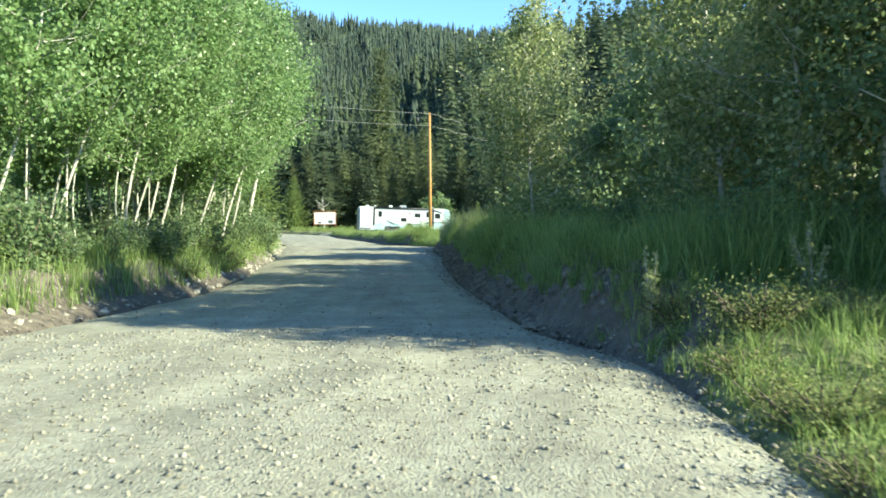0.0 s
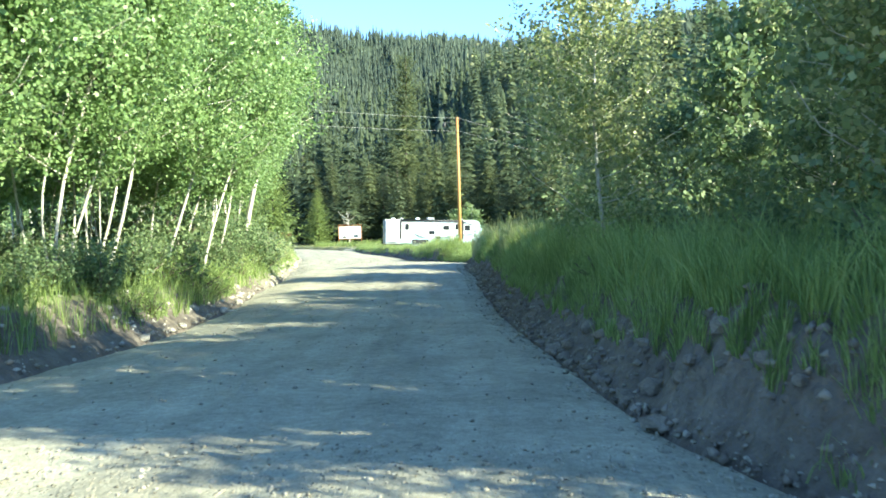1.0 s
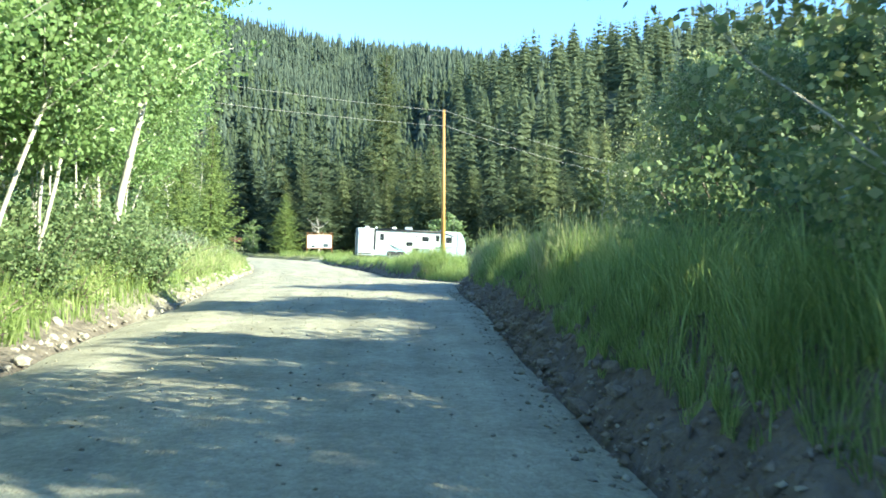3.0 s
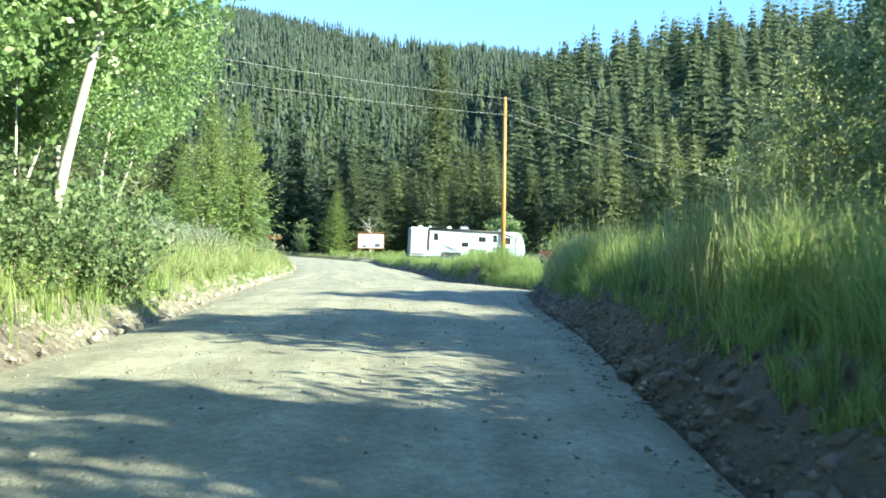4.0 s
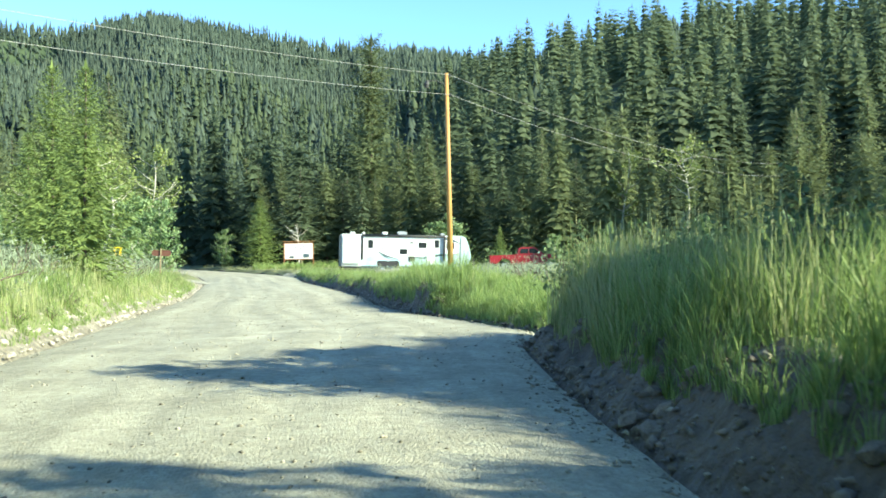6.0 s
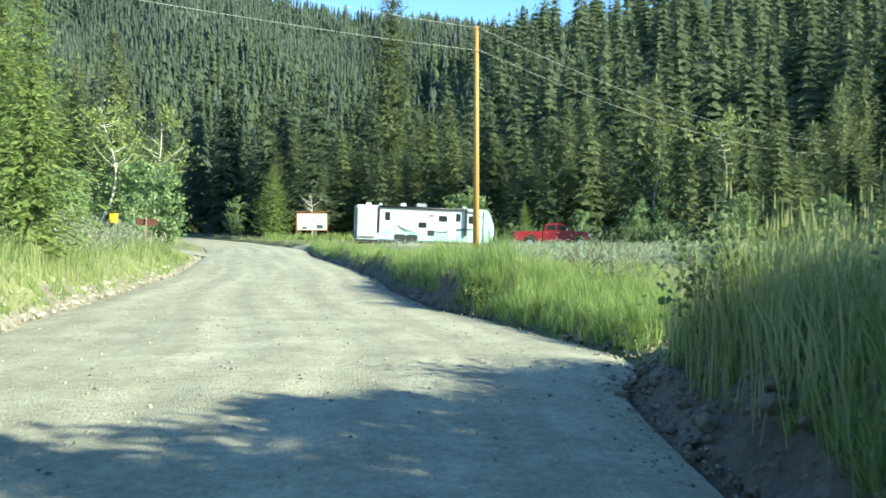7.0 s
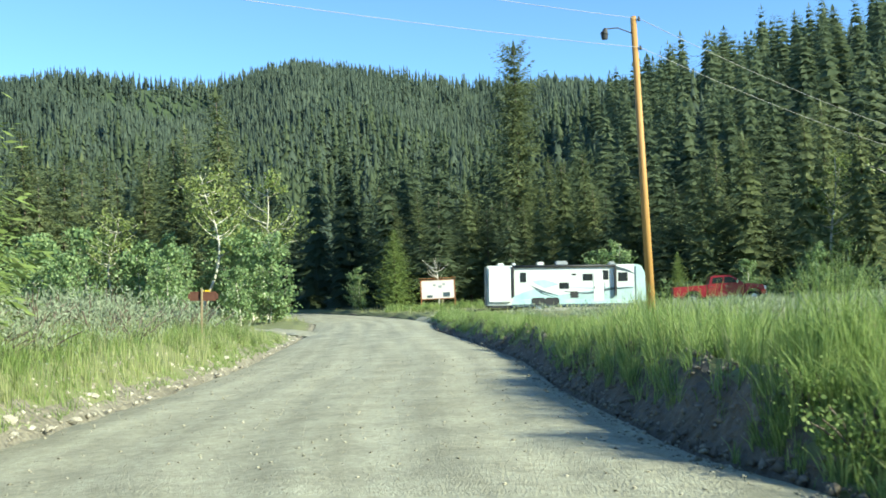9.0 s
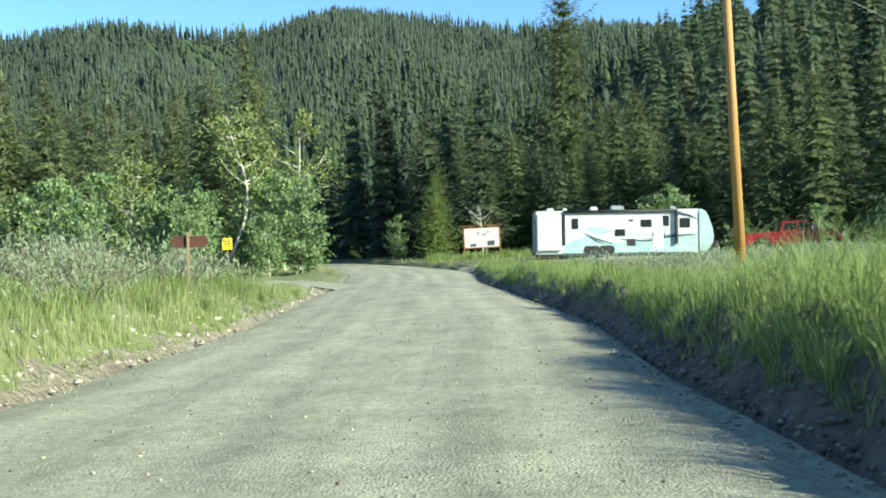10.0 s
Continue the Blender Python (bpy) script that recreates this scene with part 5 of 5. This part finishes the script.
LT = 11.3
tr = thing("travel_trailer", "long white travel trailer with teal swoosh graphics", "trailer")
tr.matrix_basis = pose(-10.75, 109.2, 0.53, 0, 2.2, 11)
part("body", prism([(0.0, 0.5), (0.0, 3.2), (0.06, 3.28), (LT - 1.05, 3.3), (LT - 1.05, 0.5)], 0, 2.5, 0.05), M_WHITE, tr)
part("front_cap", prism([(LT - 1.05, 0.5), (LT - 1.05, 3.3), (LT - 0.75, 3.28), (LT - 0.5, 3.15), (LT - 0.3, 2.75), (LT - 0.08, 2.1), (LT, 1.6), (LT - 0.04, 1.2), (LT - 0.25, 0.8), (LT - 0.6, 0.5)], 0.002, 2.498, 0.12, 4), M_CAP, tr, "pale teal moulded front cap")
# the end turned from the sun: its shade is given as grey colour
bm = bmesh.new()
box(bm, -0.035, 1.25, 1.9, 0.07, 2.46, 2.72, 0.03)
part("rear_wall", bm, M_GREYTRIM, tr, "rear wall coloured grey for its shade")
bm = bmesh.new()
box(bm, LT * 0.45, 1.25, 0.42, LT * 0.88, 2.3, 0.16, 0.02)
part("chassis", bm, M_BLACK, tr, "black steel chassis")
bm = bmesh.new()
box(bm, 0.85, -0.1, 1.92, 1.55, 0.22, 2.35, 0.03)
part("slide_out", bm, M_WHITE, tr, "white slide-out room")
bm = bmesh.new()
smooth_cyl(bm, (1.75, -0.13, 3.2), (8.95, -0.13, 3.2), 0.085, 0.085, 12)
awning = part("awning", bm, M_BLACK, tr, "rolled dark awning", soft=True)
for ax in (1.78, 8.9):
    bm = bmesh.new()
    box(bm, ax, -0.13, 2.15, 0.15, 0.22, 2.1, 0.015)
    part("awning_arm", bm, M_BLACK, awning, "black awning arm")
for wx, wz, ww, wh in ((2.5, 2.45, 0.42, 0.68), (7.0, 2.42, 0.68, 0.48), (8.25, 2.56, 0.4, 0.66), (9.45, 2.42, 0.66, 0.62), (5.35, 1.84, 0.66, 0.44)):
    pane(tr, wx, wz, ww, wh)
bm = bmesh.new()
box(bm, 6.05, -0.014, 1.22, 0.55, 0.03, 0.44, 0.01)
part("service_hatch", bm, M_BLACK, tr, "dark service hatch")
bm = bmesh.new()
box(bm, 6.05, -0.014, 2.62, 0.3, 0.02, 0.12, 0.005)
part("vent", bm, M_BLACK, tr)
bm = bmesh.new()
box(bm, 7.75, -0.012, 1.75, 0.72, 0.026, 1.95, 0.01)
door = part("entry_door", bm, M_WHITE, tr, "white entry door")
bm = bmesh.new()
box(bm, 7.47, -0.045, 1.7, 0.05, 0.04, 0.16, 0.01)
part("door_handle", bm, M_BLACK, door)
bm = bmesh.new()
smooth_cyl(bm, (8.2, -0.06, 1.5), (8.2, -0.06, 2.15), 0.02, 0.02, 8)
part("grab_handle", bm, M_CHROME, tr)
bm = bmesh.new()
box(bm, 7.75, -0.3, 0.42, 0.7, 0.5, 0.06, 0.01)
part("step", bm, M_BLACK, tr)
ribbon(tr, [(2.9, 1.95), (3.7, 1.5), (4.9, 1.15)], [0.0, 0.16, 0.05], -0.004, M_DARKGRAPHIC, "swoosh", "dark curved stripe")
ribbon(tr, [(3.1, 1.75), (3.8, 1.32), (4.8, 1.02)], [0.0, 0.1, 0.02], -0.004, M_DARKGRAPHIC, "swoosh", "dark curved stripe")
ribbon(tr, [(1.8, 1.0), (3.2, 1.3), (5.2, 1.0)], [0.3, 0.7, 0.3], -0.002, M_TEAL, "teal_patch", "pale teal patch on the side wall")
ribbon(tr, [(3.2, 2.15), (4.0, 1.98), (4.9, 1.95)], [0.1, 0.6, 0.05], -0.003, M_TEAL, "teal_patch", "pale teal patch on the side wall")
# shading of the front half of the side wall, painted as a teal-grey strip
ribbon(tr, [(5.0, 1.05), (7.4, 1.15), (10.2, 1.25)], [0.3, 0.75, 1.1], -0.0015, M_CAP, "teal_patch", "grey-teal wall shading laid on as colour")
# shade below the trailer drawn as a dark strip along its lower edge
ribbon(tr, [(1.7, 0.5), (5.0, 0.5), (10.0, 0.5)], [0.16, 0.16, 0.16], -0.008, M_DARKGRAPHIC, "underside_shade", "dark strip for the shaded underside")
ribbon(tr, [(5.3, 1.45), (7.0, 1.28), (8.6, 1.62), (10.2, 1.66)], [0.03, 0.1, 0.2, 0.02], -0.020, M_DARKGRAPHIC, "swoosh", "dark curved stripe")
ribbon(tr, [(5.6, 1.75), (7.2, 1.66), (9.0, 1.7), (10.0, 1.5)], [0.02, 0.07, 0.1, 0.02], -0.020, M_TEAL, "swoosh", "teal curved stripe")
ribbon(tr, [(9.0, 3.05), (9.8, 2.85), (10.3, 2.6)], [0.25, 0.16, 0.02], -0.006, M_DARKGRAPHIC, "swoosh", "dark curved stripe")
# teal reflection low on the wall, put on as a coloured band
ribbon(tr, [(1.7, 0.72), (6.0, 0.72), (10.1, 0.72)], [0.3, 0.36, 0.3], -0.003, M_TEAL, "skirt_band", "pale teal band for the lower wall's reflection")
for wx in (3.55, 4.5):
    bm = bmesh.new()
    box(bm, wx, 0.02, 0.78, 0.98, 0.06, 0.5, 0.08)
    part("wheel_arch", bm, M_BLACK, tr, "black wheel arch")
    wheel(tr, wx, 0.12, 0.36, 0.36, 0.22)
    wheel(tr, wx, 2.38, 0.36, 0.36, 0.22)
for vx, w_, h_, m_, nm in ((1.0, 0.5, 0.2, M_WHITE, "roof_vent"), (1.95, 0.3, 0.2, M_WHITE, "roof_vent"), (3.8, 0.5, 0.26, M_WHITE, "roof_vent"), (5.3, 0.85, 0.32, M_GREYTRIM, "air_conditioner"), (8.85, 0.45, 0.24, M_GREYTRIM, "roof_vent")):
    bm = bmesh.new()
    box(bm, vx, 1.0, 3.29 + h_ / 2, w_, 0.6, h_, 0.07)
    part(nm, bm, m_, tr)
bm = bmesh.new()
for yy in (0.5, 2.0):
    smooth_cyl(bm, (LT - 0.4, yy, 0.5), (LT + 1.0, 1.25, 0.5), 0.05, 0.05, 8)
part("hitch_frame", bm, M_BLACK, tr)
for yy in (1.05, 1.45):
    bm = bmesh.new()
    smooth_cyl(bm, (LT + 0.35, yy, 0.55), (LT + 0.35, yy, 1.15), 0.16, 0.16, 14)
    smooth_cyl(bm, (LT + 0.35, yy, 1.15), (LT + 0.35, yy, 1.28), 0.16, 0.06, 14)
    part("gas_bottle", bm, M_BLACK, tr, "black covered gas bottle", soft=True)

# ---------------------------------------------------------------- pickup truck, x runs from tail to nose
tk = thing("pickup_truck", "red crew-cab pickup truck parked behind the sagebrush", "car")
tk.matrix_basis = pose(2.0, 112.0, 0.34, 0, 0, 2)
part("cargo_bed", prism([(0.0, 0.62), (0.0, 1.32), (2.3, 1.36), (2.3, 0.55), (1.9, 0.5), (1.78, 0.86), (1.45, 1.02), (1.05, 0.98), (0.78, 0.72), (0.7, 0.55)], 0, 1.95, 0.05), M_RED, tk)
part("cab", prism([(2.33, 0.5), (2.33, 1.38), (2.45, 1.42), (2.6, 1.93), (2.85, 2.0), (3.9, 2.0), (4.1, 1.92), (4.75, 1.42), (4.85, 1.38), (4.85, 0.5)], 0.06, 1.89, 0.06), M_RED, tk)
part("bonnet", prism([(4.86, 0.5), (4.86, 1.38), (5.6, 1.32), (6.1, 1.22), (6.24, 1.08), (6.28, 0.6), (5.95, 0.55), (5.86, 0.84), (5.55, 1.0), (5.2, 0.96), (4.98, 0.7), (4.92, 0.5)], 0, 1.95, 0.06), M_RED, tk)
for prof in ([(2.66, 1.45), (2.76, 1.86), (3.42, 1.88), (3.42, 1.45)], [(3.52, 1.45), (3.52, 1.88), (3.9, 1.88), (4.08, 1.8), (4.5, 1.45)]):
    part("side_window", prism(prof, 0.045, 0.075), M_TINT, tk, "tinted side window")
part("windscreen", prism([(4.16, 1.85), (4.2, 1.88), (4.82, 1.43), (4.76, 1.41)], 0.22, 1.73), M_TINT, tk)
bm = bmesh.new()
box(bm, 6.3, 0.97, 0.62, 0.12, 1.9, 0.22, 0.04)
part("front_bumper", bm, M_CHROME, tk, "chrome front bumper")
bm = bmesh.new()
box(bm, -0.06, 0.97, 0.6, 0.12, 1.9, 0.2, 0.04)
part("rear_bumper", bm, M_CHROME, tk, "chrome rear bumper")
for yy in (0.16, 1.79):
    bm = bmesh.new()
    box(bm, 6.2, yy, 1.02, 0.16, 0.36, 0.26, 0.03)
    part("headlight", bm, M_LAMPGLASS, tk, "clear headlight")
bm = bmesh.new()
box(bm, 4.35, -0.14, 1.52, 0.14, 0.2, 0.26, 0.04)
part("door_mirror", bm, M_CHROME, tk, "bright door mirror")
for hx in (2.62, 3.6):
    bm = bmesh.new()
    box(bm, hx + 0.05, 0.04, 1.24, 0.2, 0.05, 0.05, 0.01)
    part("door_handle", bm, M_CHROME, tk)
for wx in (1.3, 5.45):
    wheel(tk, wx, 0.12, 0.4, 0.4, 0.28)
    wheel(tk, wx, 1.83, 0.4, 0.4, 0.28)
bm = bmesh.new()
box(bm, 3.1, 0.97, 0.5, 5.6, 1.3, 0.16, 0.03)
part("underframe", bm, M_BLACK, tk)

# ---------------------------------------------------------------- notice board
nb = thing("notice_board", "white notice board in a red-brown timber frame", "notice board")
nb.matrix_basis = pose(-17.65, 127.5, float(ground_z(-17.65, 127.5)), 0, 0, 10)
bm = bmesh.new()
box(bm, 0, 0, 1.92, 2.9, 0.06, 1.64, 0.01)
panel = part("panel", bm, M_BOARDWHITE, nb)
for xx in (-1.5, 1.5):
    bm = bmesh.new()
    box(bm, xx, 0, 1.3, 0.1, 0.1, 2.9, 0.012)
    part("post", bm, M_STAINWOOD, nb)
for zz in (2.75, 1.07):
    bm = bmesh.new()
    box(bm, 0, -0.01, zz, 2.88, 0.1, 0.07, 0.01)
    part("rail", bm, M_STAINWOOD, nb)
bm = bmesh.new()
box(bm, 0, -0.05, 2.92, 3.3, 0.3, 0.05, 0.01)
part("roof_board", bm, M_STAINWOOD, nb)
for px_, pz_, pw, ph in ((-0.75, 1.3, 0.5, 0.22), (0.75, 1.42, 0.62, 0.4), (0.2, 2.15, 0.3, 0.2), (-0.3, 2.3, 0.24, 0.18), (0.55, 2.35, 0.22, 0.2)):
    bm = bmesh.new()
    box(bm, px_, -0.036, pz_, pw, 0.008, ph)
    part("notice", bm, M_DARKGRAPHIC if pz_ < 2 else M_GREYTRIM, panel, "small printed notice")

# ---------------------------------------------------------------- signs
sg = thing("brown_sign", "small brown wooden sign on a leaning post", "sign")
sg.matrix_basis = pose(-12.25, 66.0, float(ground_z(-12.25, 66)) - 0.15, 0, 2.5, 14)
bm = bmesh.new()
box(bm, 0, 0, 0.6, 0.05, 0.05, 1.6, 0.006)
part("post", bm, M_POST, sg)
bm = bmesh.new()
box(bm, 0.02, 0.06, 1.2, 0.76, 0.04, 0.24, 0.05)
part("board", bm, M_BROWN, sg)
ysg = thing("yellow_sign", "square yellow sign on a thin post", "sign")
ysg.matrix_basis = pose(-23.1, 90.6, float(ground_z(-23.1, 90.6)), 0, 0, 14)
bm = bmesh.new()
box(bm, 0, 0.04, 1.05, 0.05, 0.05, 2.3, 0.006)
part("post", bm, M_POST, ysg)
bm = bmesh.new()
box(bm, 0, 0, 2.1, 0.48, 0.015, 0.56, 0.02)
plate = part("plate", bm, M_YELLOW, ysg)
for zz, ww in ((2.22, 0.24), (2.1, 0.3), (2.0, 0.2)):
    bm = bmesh.new()
    box(bm, 0, -0.011, zz, ww, 0.004, 0.045)
    part("bar", bm, M_BLACK, plate)
